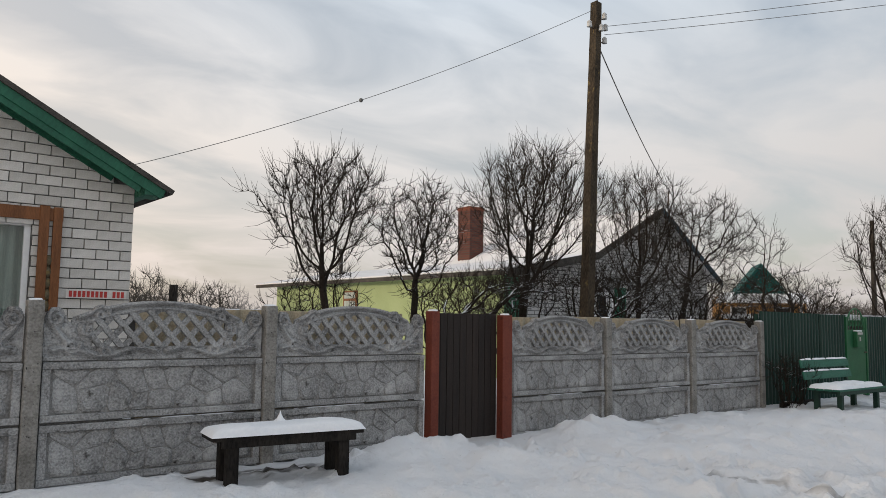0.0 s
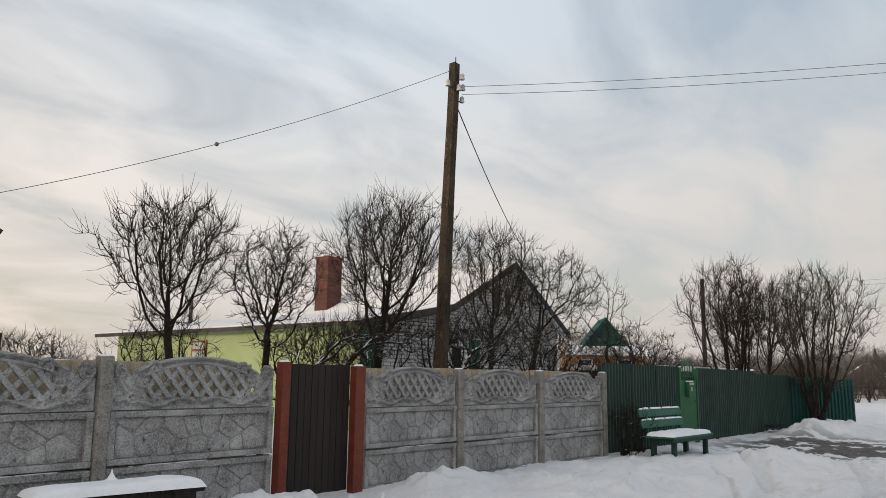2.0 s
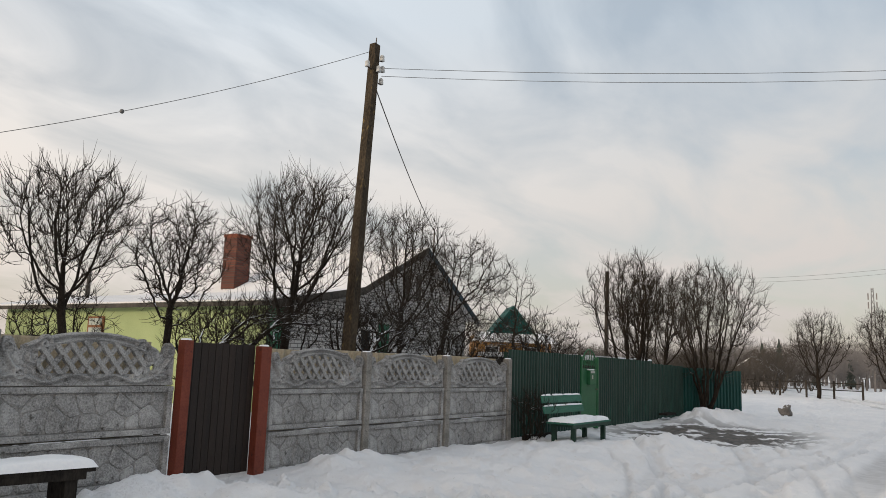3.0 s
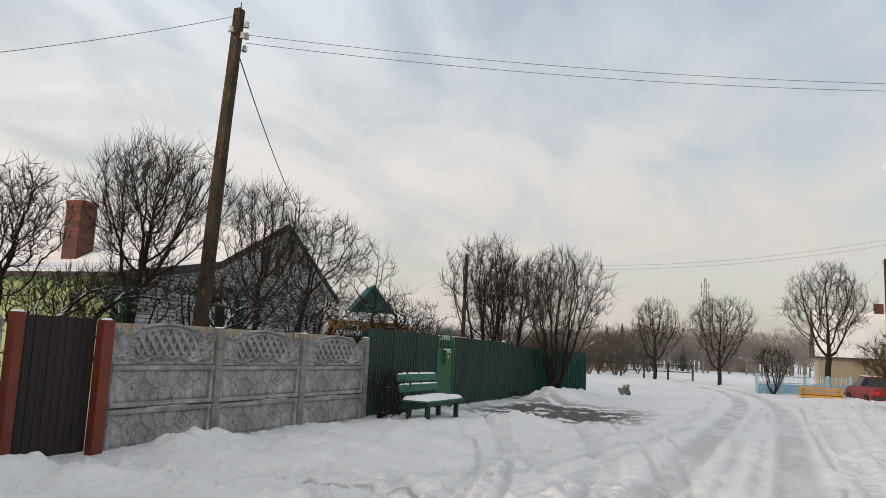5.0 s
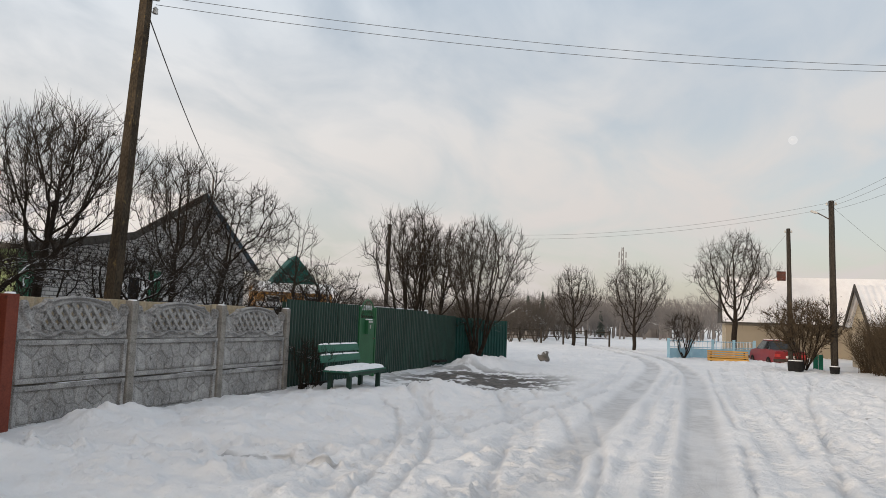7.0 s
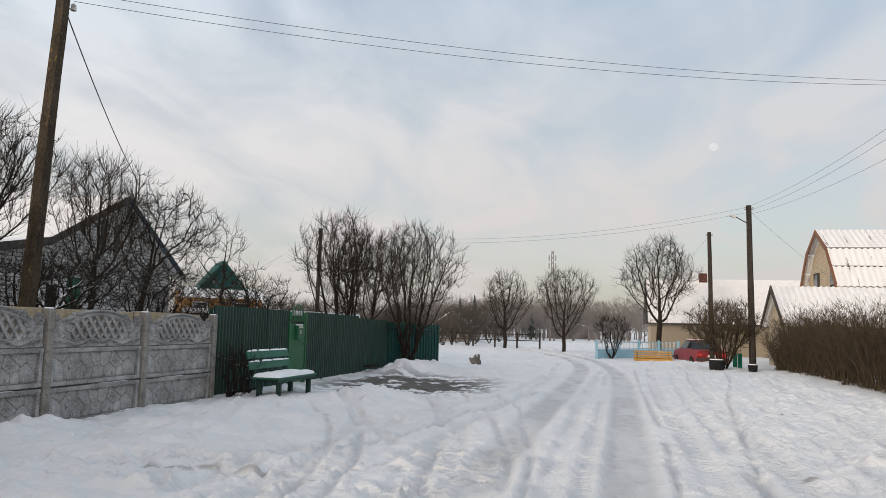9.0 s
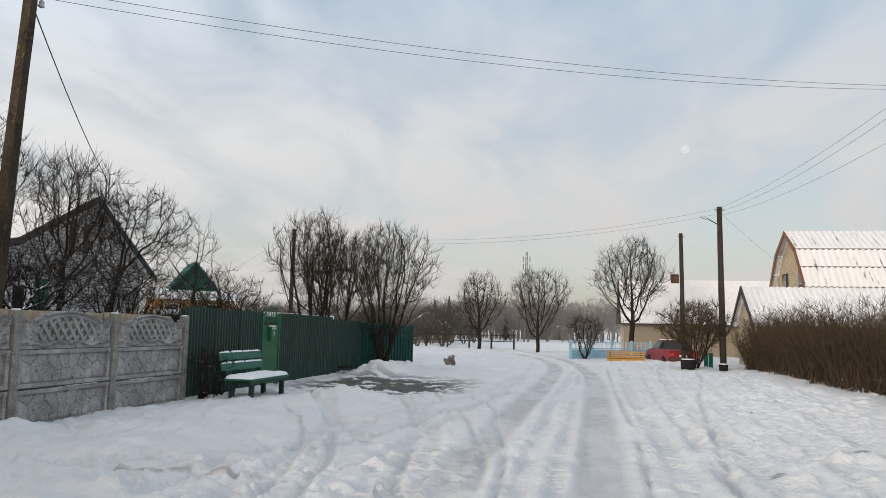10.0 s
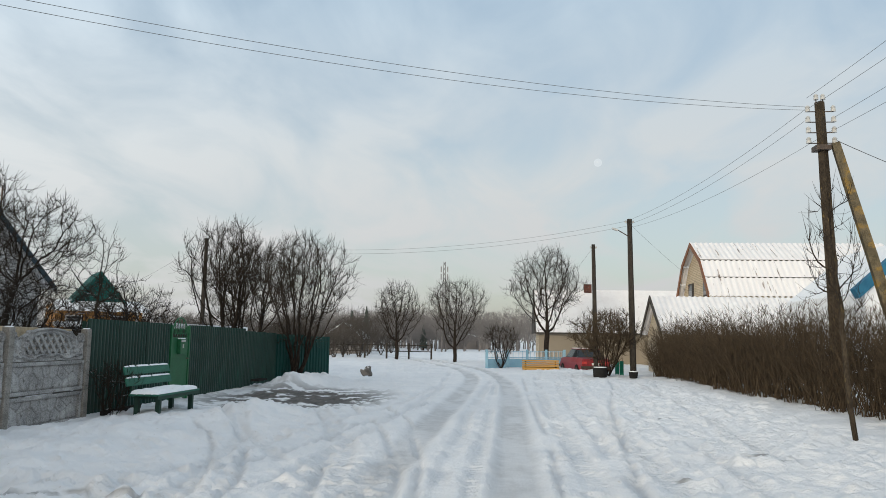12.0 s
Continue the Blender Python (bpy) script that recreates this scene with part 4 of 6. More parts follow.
# ---- green bench ----
def green_bench():
    b = thing("garden_bench", (14.38, 6.26, -0.03), 0, "green painted wooden bench with two-slat back, snow on the seat", "bench")
    L = 1.85
    for k in range(4):
        part("seat_slat", boxed(0, -0.23 + k * 0.145, 0.44, L, 0.125, 0.035, bevel=0.006), BENCH_GREEN, b)
    for z, y in ((0.66, 0.33), (0.86, 0.38)):
        s = part("back_slat", boxed(0, 0, 0, L, 0.03, 0.145, bevel=0.006), BENCH_GREEN, b, m=pose(0, y, z, -13, 0, 0))
        put("snow_line", snow_pad(L * 0.96, 0.03, 0.035, z, 7, 0.004, ragged=0.08), SNOW, s, "line of snow", pose(0, 0, 0.07))
    for sx in (-0.72, 0.72):
        for y in (-0.2, 0.2):
            part("leg", boxed(sx, y, 0.21, 0.085, 0.085, 0.44, bevel=0.006), DARK_GREEN, b)
        part("back_post", boxed(0, 0, 0.26, 0.06, 0.05, 0.56, bevel=0.005), DARK_GREEN, b, m=pose(sx, 0.29, 0.42, -13, 0, 0))
        part("cross_piece", boxed(sx, 0, 0.40, 0.07, 0.52, 0.06), DARK_GREEN, b)
    part("apron", boxed(0, -0.27, 0.40, L, 0.03, 0.07), DARK_GREEN, b)
    put("snow_pad", snow_pad(L * 0.98, 0.56, 0.09, 8, 20, 0.0, ragged=0.12), SNOW, b, "uneven snow on the seat", pose(0, 0, 0.455))


green_bench()
part("beam", rough_up(boxed(14.35, 7.1, 0.06, 1.4, 0.09, 0.09), 0.006, 5, 3), BLACK_WOOD, None)
tagged(bpy.data.objects["beam"], "dark timber lying along the green fence foot", "timber")
part("plank_step", boxed(22.4, 7.05, 0.22, 0.8, 0.25, 0.06, bevel=0.01), BLACK_WOOD, None)
tagged(bpy.data.objects["plank_step"], "dark low board by the green fence with snow", "board")


# ---- white brick house ----
def brick_house():
    h = thing("brick_house", (0, 10.0, 0), 0, "white brick house with green painted gable eaves and brown window trim", "house")
    x1, xr, z_eave, slope = 2.95, -1.2, 3.12, 0.54
    z_r = z_eave + (x1 - xr) * slope
    x0 = 2 * xr - x1
    # window opening 0.45..1.80, sill 1.35, head 2.62
    wx0, wx1, wz0, wz1 = 0.42, 1.80, 1.30, 2.62
    wall = part("wall", boxed((x0 + wx0) / 2, 0.16, z_eave / 2, wx0 - x0, 0.26, z_eave), MORTAR, h, "white silicate brick wall in dark mortar")
    for name, q in (("wall", ((wx1 + x1) / 2, 0.16, z_eave / 2, x1 - wx1, 0.26, z_eave)), ("wall", ((wx0 + wx1) / 2, 0.16, wz0 / 2, wx1 - wx0, 0.26, wz0)), ("wall", ((wx0 + wx1) / 2, 0.16, (wz1 + z_eave) / 2, wx1 - wx0, 0.26, z_eave - wz1))):
        part(name, boxed(*q), MORTAR, h)
    bm = bmesh.new()
    prism(bm, [(x0, 0.03, z_eave), (x1, 0.03, z_eave), (xr, 0.03, z_r)], (0, 0.26, 0))
    part("gable", bm, MORTAR, h)
    part("side_wall", boxed(x1 - 0.13, 5.3, z_eave / 2, 0.26, 10.0, z_eave), WALL_BRICK, h)
    part("side_wall", boxed(x0 + 0.13, 5.3, z_eave / 2, 0.26, 10.0, z_eave), WALL_BRICK, h)
    part("back_wall", boxed((x0 + x1) / 2, 10.2, z_eave / 2, x1 - x0, 0.26, z_eave), WALL_BRICK, h)
    # bricks, single ones where seen, joined further along
    course, blen = 0.122, 0.285
    shapes = {}

    def brick_me(w):
        key = round(w, 3)
        if key not in shapes:
            bm = bmesh.new()
            box(bm, 0, 0, 0, w - 0.012, 0.05, course - 0.012, bevel=0.004)
            me = bpy.data.meshes.new("brick")
            bm.to_mesh(me)
            bm.free()
            shapes[key] = me
        return shapes[key]

    rest, r = bmesh.new(), random.Random(3)
    for row in range(9, 52):
        z = row * course + course / 2
        if z > z_r - 0.1:
            break
        xe = x1 if z < z_eave else x1 - (z - z_eave) / slope - 0.05
        edge = x1 - (0.0 if row % 2 else blen / 2)
        spans = []
        if row % 2 == 0:
            spans.append((x1 - blen / 2, x1))
        while edge > -0.6:
            spans.append((edge - blen, edge))
            edge -= blen
        for a, b in spans:
            if b > xe:
                b = xe
            pieces = [(a, b)]
            if wz0 < z < wz1:
                pieces = [(max(a, wx1), b)] if b > wx1 else ([(a, min(b, wx0))] if a < wx0 else [])
            for a2, b2 in pieces:
                if b2 - a2 < 0.05:
                    continue
                m = pose((a2 + b2) / 2, 0.022 + r.uniform(-0.003, 0.002), z, r.uniform(-0.4, 0.4), r.uniform(-0.4, 0.4), r.uniform(-0.4, 0.4))
                if a2 > 0.9 and z > 1.55:
                    put("brick", brick_me(b2 - a2), WALL_BRICK, wall, m=m)
                else:
                    box(rest, 0, 0, 0, b2 - a2 - 0.012, 0.05, course - 0.012, m=m)
    ob = part("bricks", rest, WALL_BRICK, wall)
    tagged(ob, kind="stuff")
    # roof: two slopes with sheets, thickness and overhangs
    ang = math.degrees(math.atan(slope))
    over = 0.46
    for s in (1, -1):
        run = (x1 - xr + 0.28) / math.cos(radians(ang))
        m = pose(xr, 0, z_r + 0.09, 0, s * ang, 0)
        bm = boxed(s * (run / 2 + 0.02), 5.2 - 0.15, 0.015, run + 0.04, 11.1, 0.06)
        part("roof_sheet", bm, ROOF_EDGE, h, "dark roof sheet edge", m)
        bm = boxed(s * run / 2, 5.2 + 0.3, 0.06, run - 0.05, 10.2, 0.03)
        part("roof_snow", bm, SNOW, h, "snow on the roof", m)
        part("soffit", boxed(s * (run / 2 - 0.12), -over / 2 + 0.02, -0.06, run - 0.3, over - 0.02, 0.02), GREEN_TRIM, h, "green painted soffit boards", m)
        for k, (yy, zz, hh) in enumerate(((-over, -0.075, 0.12), (-over + 0.02, -0.17, 0.075), (-0.02, -0.115, 0.09))):
            part("barge_board", boxed(s * (run / 2 - 0.02 - 0.14 * k), yy, zz, run - 0.05 - 0.25 * k, 0.026, hh, bevel=0.004), GREEN_TRIM, h, "green painted barge board", m)
    for k in range(4):
        part("eave_board", boxed(x1 + 0.10 + 0.0 * k, -0.12 - 0.10 * k, 3.05 - 0.0 * k, 0.24, 0.085, 0.10, bevel=0.004), GREEN_TRIM, h)
    part("eave_board", boxed(x1 + 0.13, 5.0, 3.08, 0.26, 10.2, 0.03), GREEN_TRIM, h)
    return h, (wx0, wx1, wz0, wz1)


house, (wx0, wx1, wz0, wz1) = brick_house()
win = part("window", boxed((wx0 + wx1) / 2, 0.12, wz0 - 0.02, wx1 - wx0 + 0.06, 0.22, 0.03), WHITE_FRAME, house, "white framed window behind brown trim")
for q in (((wx0 + wx1) / 2, 0.09, wz1 - 0.035, wx1 - wx0, 0.07, 0.07), ((wx0 + wx1) / 2, 0.09, wz0 + 0.035, wx1 - wx0, 0.07, 0.07), (wx1 - 0.035, 0.09, (wz0 + wz1) / 2, 0.07, 0.07, wz1 - wz0 - 0.14), (wx0 + 0.035, 0.09, (wz0 + wz1) / 2, 0.07, 0.07, wz1 - wz0 - 0.14)):
    part("window_frame", boxed(*q, bevel=0.006), WHITE_FRAME, win)
GLASS, _nt, _b = nodes_of("window_glass")
_b.inputs["Transmission Weight"].default_value, _b.inputs["Roughness"].default_value, _b.inputs["Base Color"].default_value = 1.0, 0.02, (0.85, 0.92, 0.90, 1)
_b.inputs["IOR"].default_value = 1.45
pane = part("pane", boxed((wx0 + wx1) / 2, 0.085, (wz0 + wz1) / 2, wx1 - wx0 - 0.13, 0.008, wz1 - wz0 - 0.13), GLASS, win)
pane.visible_shadow = False
xs = np.linspace(wx0 - 0.05, wx1 + 0.05, 80)
P = np.stack([np.stack([xs, 0.27 + 0.018 * np.sin(xs * 48) + 0.006 * np.sin(xs * 131), np.full_like(xs, z)], 1) for z in (wz0 - 0.05, wz1 + 0.05)])
put("curtain", grid_mesh("curtain", P), CURTAIN, win, "pale gathered curtain")
part("trim", boxed(1.1, -0.02, 2.70, 2.05, 0.04, 0.15, bevel=0.006), TRIM_WOOD, house, "brown wooden window head")
part("trim", boxed(1.92, -0.035, 2.00, 0.105, 0.05, 1.60, bevel=0.006), TRIM_WOOD, house, "brown wooden window side board")
part("trim", boxed(2.065, -0.035, 2.00, 0.10, 0.05, 1.58, bevel=0.006), TRIM_WOOD, house, "brown wooden window side board")
bm = bmesh.new()
rings = []
for i in range(61):
    z = 1.545 + 0.67 * i / 60
    rr = 0.014 + 0.036 * abs(math.sin(math.pi * 5 * i / 60)) ** 0.7
    rings.append([bm.verts.new((1.993 + rr * math.cos(k * math.pi / 5), -0.02 + rr * math.sin(k * math.pi / 5), z)) for k in range(10)])
for p_, q_ in zip(rings[:-1], rings[1:]):
    for k in range(10):
        bm.faces.new((p_[k], p_[(k + 1) % 10], q_[(k + 1) % 10], q_[k]))
part("baluster", bm, LICHEN, house, "turned weathered wooden ornament")
sign = thing("street_plate", (2.55, 9.965, 1.765), 0, "worn white street plate with red lettering on the brick wall", "sign")
part("plate", boxed(0, 0, 0, 0.70, 0.012, 0.105, bevel=0.003), SIGN_WHITE, sign)
for i in range(13):
    if i == 9:
        continue
    part("letter_bar", boxed(-0.30 + i * 0.05, -0.008, 0.0, 0.034, 0.004, 0.074), SIGN_RED, sign, "red bar of lettering")

# ---- green and grey house behind the garden ----
gh = thing("garden_house", (0, 0, 0), 0, "lime green and grey brick house with a snow-covered gable roof", "house")
GY, XL, XK, XA, XE, ZL, ZK, ZA, ZE = 14.0, 13.5, 16.5, 19.5, 22.6, 2.86, 3.46, 5.02, 2.95
bm = bmesh.new()
prism(bm, [(XL, GY, -0.1), (XE - 0.3, GY, -0.1), (XE - 0.3, GY, ZE + 0.12), (XA, GY, ZA - 0.08), (XK, GY, ZK - 0.10), (XL, GY, ZL - 0.08)], (0, 0.3, 0))
part("gable_wall", bm, GREY_WALL_Y, gh, "grey brick gable wall")
part("side_wall", boxed(XL + 0.12, GY + 6.6, ZL / 2 - 0.1, 0.25, 12.7, ZL - 0.05), LIME, gh, "lime green plastered wall")
part("side_wall", boxed(XE - 0.45, GY + 5.0, ZE / 2 - 0.1, 0.25, 9.4, ZE - 0.05), GREY_WALL_Y, gh)
part("corner_board", boxed(XL - 0.02, GY - 0.02, 1.35, 0.30, 0.30, 2.70), GREEN_TRIM, gh, "dark green corner board")
bm = bmesh.new()
prism(bm, [(XL, GY + 12.9, -0.1), (XK, GY + 12.9, -0.1), (XK, GY + 12.9, ZK - 0.1), (XL, GY + 12.9, ZL - 0.08)], (0, 0.2, 0))
part("back_wall", bm, LIME, gh)
bm = bmesh.new()
prism(bm, [(XK, GY + 9.8, -0.1), (XE - 0.3, GY + 9.8, -0.1), (XE - 0.3, GY + 9.8, ZE), (XA, GY + 9.8, ZA - 0.08), (XK, GY + 9.8, ZK - 0.10)], (0, 0.2, 0))
part("back_wall", bm, GREY_WALL_Y, gh)


def roof_sheet(a, b, y0, y1, material, amp=0.02, pitch=0.18, thick=0.03, lift=0.0):
    """A corrugated roof slope from line a (x, z) to line b, from y0 to y1, waves across y."""
    n = int((y1 - y0) / pitch * 4)
    y = np.linspace(y0, y1, n + 1)
    wv = amp * np.sin(2 * math.pi * y / pitch)
    rows = []
    for (x, z), dz in ((a, 0), (b, 0), (b, -thick), (a, -thick), (a, 0)):
        rows.append(np.stack([np.full_like(y, x), y, z + lift + wv * (0.5 if dz == 0 else 0.5) + dz], 1))
    return smooth(grid_mesh("roof", np.stack(rows)), False)


put("roof", roof_sheet((XA, ZA), (XK - 0.12, ZK - 0.06), GY - 0.3, GY + 10.1, ROOF_SNOW), ROOF_SNOW, gh, "snow-covered corrugated roof slope")
put("roof", roof_sheet((XK, ZK - 0.02), (XL - 0.45, ZL - 0.02), GY - 0.3, GY + 14.2, ROOF_SNOW), ROOF_SNOW, gh, "snow-covered lean-to roof")
put("roof", roof_sheet((XE + 0.1, ZE - 0.05), (XA, ZA), GY - 0.3, GY + 10.1, ROOF_SNOW), ROOF_SNOW, gh)
part("fascia", boxed(XL - 0.42, GY + 6.95, ZL - 0.12, 0.03, 14.2, 0.12), ROOF_EDGE, gh, "dark fascia under the roof edge")
for (a, b) in (((XA, ZA), (XK, ZK)), ((XK, ZK), (XL - 0.45, ZL - 0.06)), ((XA, ZA), (XE + 0.1, ZE - 0.05))):
    bm = bmesh.new()
    prism(bm, [(a[0], GY - 0.33, a[1] + 0.01), (b[0], GY - 0.33, b[1] + 0.01), (b[0], GY - 0.33, b[1] - 0.20), (a[0], GY - 0.33, a[1] - 0.20)], (0, 0.03, 0))
    part("barge_board", bm, DARK_BLUE if b[0] > XA else ROOF_EDGE, gh, "dark painted barge board")
for x in (18.85, 19.45):
    part("vent", boxed(x, GY - 0.02, 3.75, 0.22, 0.05, 0.85), ROOF_EDGE, gh, "dark slatted attic vent")
gw = part("window", boxed(16.9, GY - 0.03, 1.75, 1.05, 0.06, 1.25), WHITE_FRAME, gh, "white framed window with green shutter")
part("pane", boxed(16.9, GY - 0.065, 1.75, 0.38, 0.02, 1.05), DARK_GLASS, gw)
part("shutter", boxed(17.75, GY - 0.05, 1.85, 0.45, 0.05, 1.35), GREEN_TRIM, gw, "green shutter")
part("foundation", boxed(15.0, GY - 0.04, 1.35, 2.6, 0.06, 0.5), TEAL, gh, "dark teal painted base boards")
lw = part("window", boxed(XL - 0.01, 21.7, 2.15, 0.06, 0.85, 0.62), TRIM_WOOD, gh, "small brown framed window")
for z in (2.02, 2.30):
    part("pane", boxed(XL - 0.05, 21.7, z, 0.02, 0.66, 0.20), CURTAIN, lw)
chim = part("chimney", boxed(17.0, 19.7, 4.45, 0.62, 0.62, 1.85), RED_CHIMNEY, gh, "sooty red brick chimney")
part("chimney_cap", boxed(17.0, 19.7, 5.34, 0.68, 0.68, 0.10, bevel=0.01), RED_BRICK, chim)
bm = bmesh.new()
tube(bm, (20.3, 14.05, 4.2), (20.3, 14.05, 5.66), 0.025)
part("cable_bracket", bm, STEEL, gh)
bm = bmesh.new()
tube(bm, (15.2, 25.2, 3.0), (15.2, 25.2, 4.2), 0.07)
part("stove_pipe", bm, ROOF_EDGE, gh, "thin dark stove pipe")

# ---- teal gable cottage further back ----
tc = thing("teal_cottage", (0, 0, 0), 0, "small cottage with teal boarded gable and snowy porch roof", "house")
tc.matrix_basis = pose(33.2, 18.1, 0, 0, 0, -52)
bm = bmesh.new()
prism(bm, [(-1.0, 0, 2.95), (1.0, 0, 2.95), (0, 0, 4.22)], (0, 0.15, 0))
part("gable", bm, TEAL, tc, "teal boarded gable")
part("wall", boxed(0, 2.2, 1.45, 3.4, 3.6, 2.85), OCHRE, tc, "ochre boarded wall")
bm = bmesh.new()
prism(bm, [(-2.1, -0.75, 2.50), (2.1, -0.75, 2.50), (1.7, 0.1, 2.95), (-1.7, 0.1, 2.95)], (0, 0.0, 0.06))
part("porch_roof", bm, SNOW, tc, "snow-covered porch roof")
for s in (-1, 1):
    bm = bmesh.new()
    prism(bm, [(0, -0.2, 4.34), (s * 1.22, -0.2, 2.84), (s * 1.22, -0.2, 2.72), (0, -0.2, 4.20)], (0, 2.6, 0))
    part("roof_slope", bm, TEAL, tc)
    part("porch_post", boxed(s * 1.7, -0.6, 1.25, 0.12, 0.12, 2.5), OCHRE, tc)
for wx in (-0.95, 0.95):
    w = part("window", boxed(wx, 0.38, 1.9, 0.7, 0.1, 0.9), WHITE_FRAME, tc)
    part("pane", boxed(wx, 0.32, 1.9, 0.58, 0.03, 0.78), DARK_GLASS, w)
shed = thing("low_shed", (0, 0, 0), 0, "low garden shed with a snow-covered flat roof behind the green fence", "shed")
part("wall", boxed(27.5, 12.5, 0.85, 7.6, 3.0, 1.7), ROOF_EDGE, shed)
part("roof", boxed(27.5, 12.4, 1.80, 8.2, 3.6, 0.16, bevel=0.04), SNOW, shed, "snow-covered flat roof")


# ---- poles and wires ----
def taper_pole(name, base, top, w0, w1, material, label, sides=8, category="utility pole"):
    b, t = Vector(base), Vector(top)
    ob = thing(name, base, 0, label, category)
    d = t - b
    bm = bmesh.new()
    n = 12
    rings = []
    q = d.to_track_quat("Z", "Y").to_matrix()
    for i in range(n + 1):
        k = i / n
        w = (w0 + (w1 - w0) * k) / 2
        ring = []
        for s in range(sides):
            a = 2 * math.pi * (s + 0.5) / sides
            c = Vector((math.cos(a), math.sin(a), 0)) * w / math.cos(math.pi / sides) * (1.0 if sides > 4 else 0.98)
            p = d * k + q @ c
            p += noise.noise_vector(p * 3) * 0.012
            ring.append(bm.verts.new(p))
        rings.append(ring)
    for a, c in zip(rings[:-1], rings[1:]):
        for s in range(sides):
            bm.faces.new((a[s], a[(s + 1) % sides], c[(s + 1) % sides], c[s]))
    bm.faces.new(rings[-1])
    bm.faces.new(rings[0][::-1])
    if sides == 4:
        bmesh.ops.bevel(bm, geom=[e for e in bm.edges if len(e.link_faces) == 2 and e.calc_face_angle(0) > 0.8], offset=0.02, segments=1, affect="EDGES")
    part("shaft", bm, material, ob)
    return ob


def insulator(ob, at, arm_from, k=1.0):
    at, a = Vector(at), Vector(arm_from)
    bm = bmesh.new()
    tube(bm, a, at + Vector((0, 0, -0.05 * k)), 0.010 * k, n=6)
    br = part("bracket", bm, STEEL, ob)
    bm = bmesh.new()
    for z0, z1, r0, r1 in ((-0.05, 0.0, 0.045, 0.042), (0.0, 0.03, 0.030, 0.045), (0.03, 0.06, 0.045, 0.02)):
        tube(bm, at + Vector((0, 0, z0 * k)), at + Vector((0, 0, z1 * k)), r0 * k, r1 * k, 10)
    part("insulator", bm, INSULATOR, br, "white porcelain insulator")


def wire(a, b, sag, r=0.0048, label="thin grey overhead power wire", n=28, category="wire", mid=None):
    a, b = Vector(a), Vector(b)
    pts = [a.lerp(b, i / n) - Vector((0, 0, sag * 4 * (i / n) * (1 - i / n))) for i in range(n + 1)]
    side = (b - a).cross(Vector((0, 0, 1))).normalized()
    P = np.array([[p + (side * math.cos(k * 2 * math.pi / 5) + Vector((0, 0, 1)) * math.sin(k * 2 * math.pi / 5)) * r for k in range(6)] for p in pts])
    ob = put("overhead_wire", grid_mesh("overhead_wire", P), WIRE)
    tagged(ob, label, category, "overhead wires")
    return pts


P1T = Vector((9.73, 8.1, 6.88))
P1B = Vector((9.36, 8.1, -0.3))
pole_a = taper_pole("utility_pole", P1B, P1T, 0.185, 0.135, POLE_WOOD, "leaning weathered square utility pole behind the concrete fence", 4)
o = P1T - P1B
for off, arm in (((-0.20, -0.02, -0.42), (0, 0, -0.47)), ((0.17, -0.05, -0.40), (0, 0, -0.46)), ((0.17, -0.03, -0.62), (0, 0, -0.66)), ((-0.03, -0.13, -0.48), (0, 0, -0.52)), ((0.05, -0.13, -0.26), (0, 0, -0.30))):
    insulator(pole_a, o + Vector(off), o + Vector(arm))
bm = bmesh.new()
tube(bm, o + Vector((0.02, 0, -0.05)), o + Vector((0.03, 0, 0.14)), 0.012, 0.008, 6)
part("spike", bm, STEEL, pole_a)
P5B, P5T = Vector((18.75, -7.98, -0.3)), Vector((18.62, -7.75, 7.30))
pole_b = taper_pole("utility_pole", P5B, P5T, 0.20, 0.16, POLE_WOOD, "weathered concrete utility pole with crowded insulators and a strut", 4)
o5 = P5T - P5B
for k in range(4):
    for s in (-1, 1):
        insulator(pole_b, o5 + Vector((-0.03, s * 0.30, -0.18 - 0.26 * k)), o5 + Vector((0, s * 0.05, -0.24 - 0.26 * k)), 1.35)
for s in (-1, 1):
    insulator(pole_b, o5 + Vector((0, s * 0.08, 0.12)), o5 + Vector((0, s * 0.08, -0.05)), 1.3)
part("clamp", boxed(o5.x, o5.y, o5.z - 1.15, 0.34, 0.34, 0.12), STEEL, pole_b, "steel clamp")
strut = taper_pole("pole_strut", (18.2, -9.55, -0.2), (18.50, -8.02, 6.25), 0.25, 0.18, LICHEN, "slanting concrete strut covered with yellow lichen", 4, "pole strut")
P4B, P4T = Vector((33.1, -5.60, -0.3)), Vector((33.1, -5.53, 6.74))
pole_c = taper_pole("utility_pole", P4B, P4T, 0.24, 0.18, POLE_DARK, "dark utility pole with a street lamp at the road bend", 6)
o4 = P4T - P4B
bm = bmesh.new()
tube(bm, o4 + Vector((0, 0.05, -0.75)), o4 + Vector((0, 0.55, -0.45)), 0.022, n=6)
part("lamp_arm", bm, STEEL, pole_c)
part("lamp_head", boxed(0, 0, 0, 0.14, 0.28, 0.09, bevel=0.03), INSULATOR, pole_c, "grey street lamp head", m=Matrix.Translation(o4 + Vector((0, 0.62, -0.45))) @ pose(0, 0, 0, 20, 0, 0))
for s in (-1, 1):
    insulator(pole_c, o4 + Vector((0, s * 0.16, -0.12)), o4 + Vector((0, 0, -0.2)))
P3B, P3T = Vector((40.0, -4.85, -0.3)), Vector((40.0, -4.77, 6.50))
pole_d = taper_pole("utility_pole", P3B, P3T, 0.22, 0.16, POLE_DARK, "slim dark utility pole beside the red car", 6)
for s in (-1, 1):
    insulator(pole_d, P3T - P3B + Vector((0, s * 0.14, -0.15)), P3T - P3B + Vector((0, 0, -0.2)))
P2T = Vector((33.0, 13.15, 5.84))
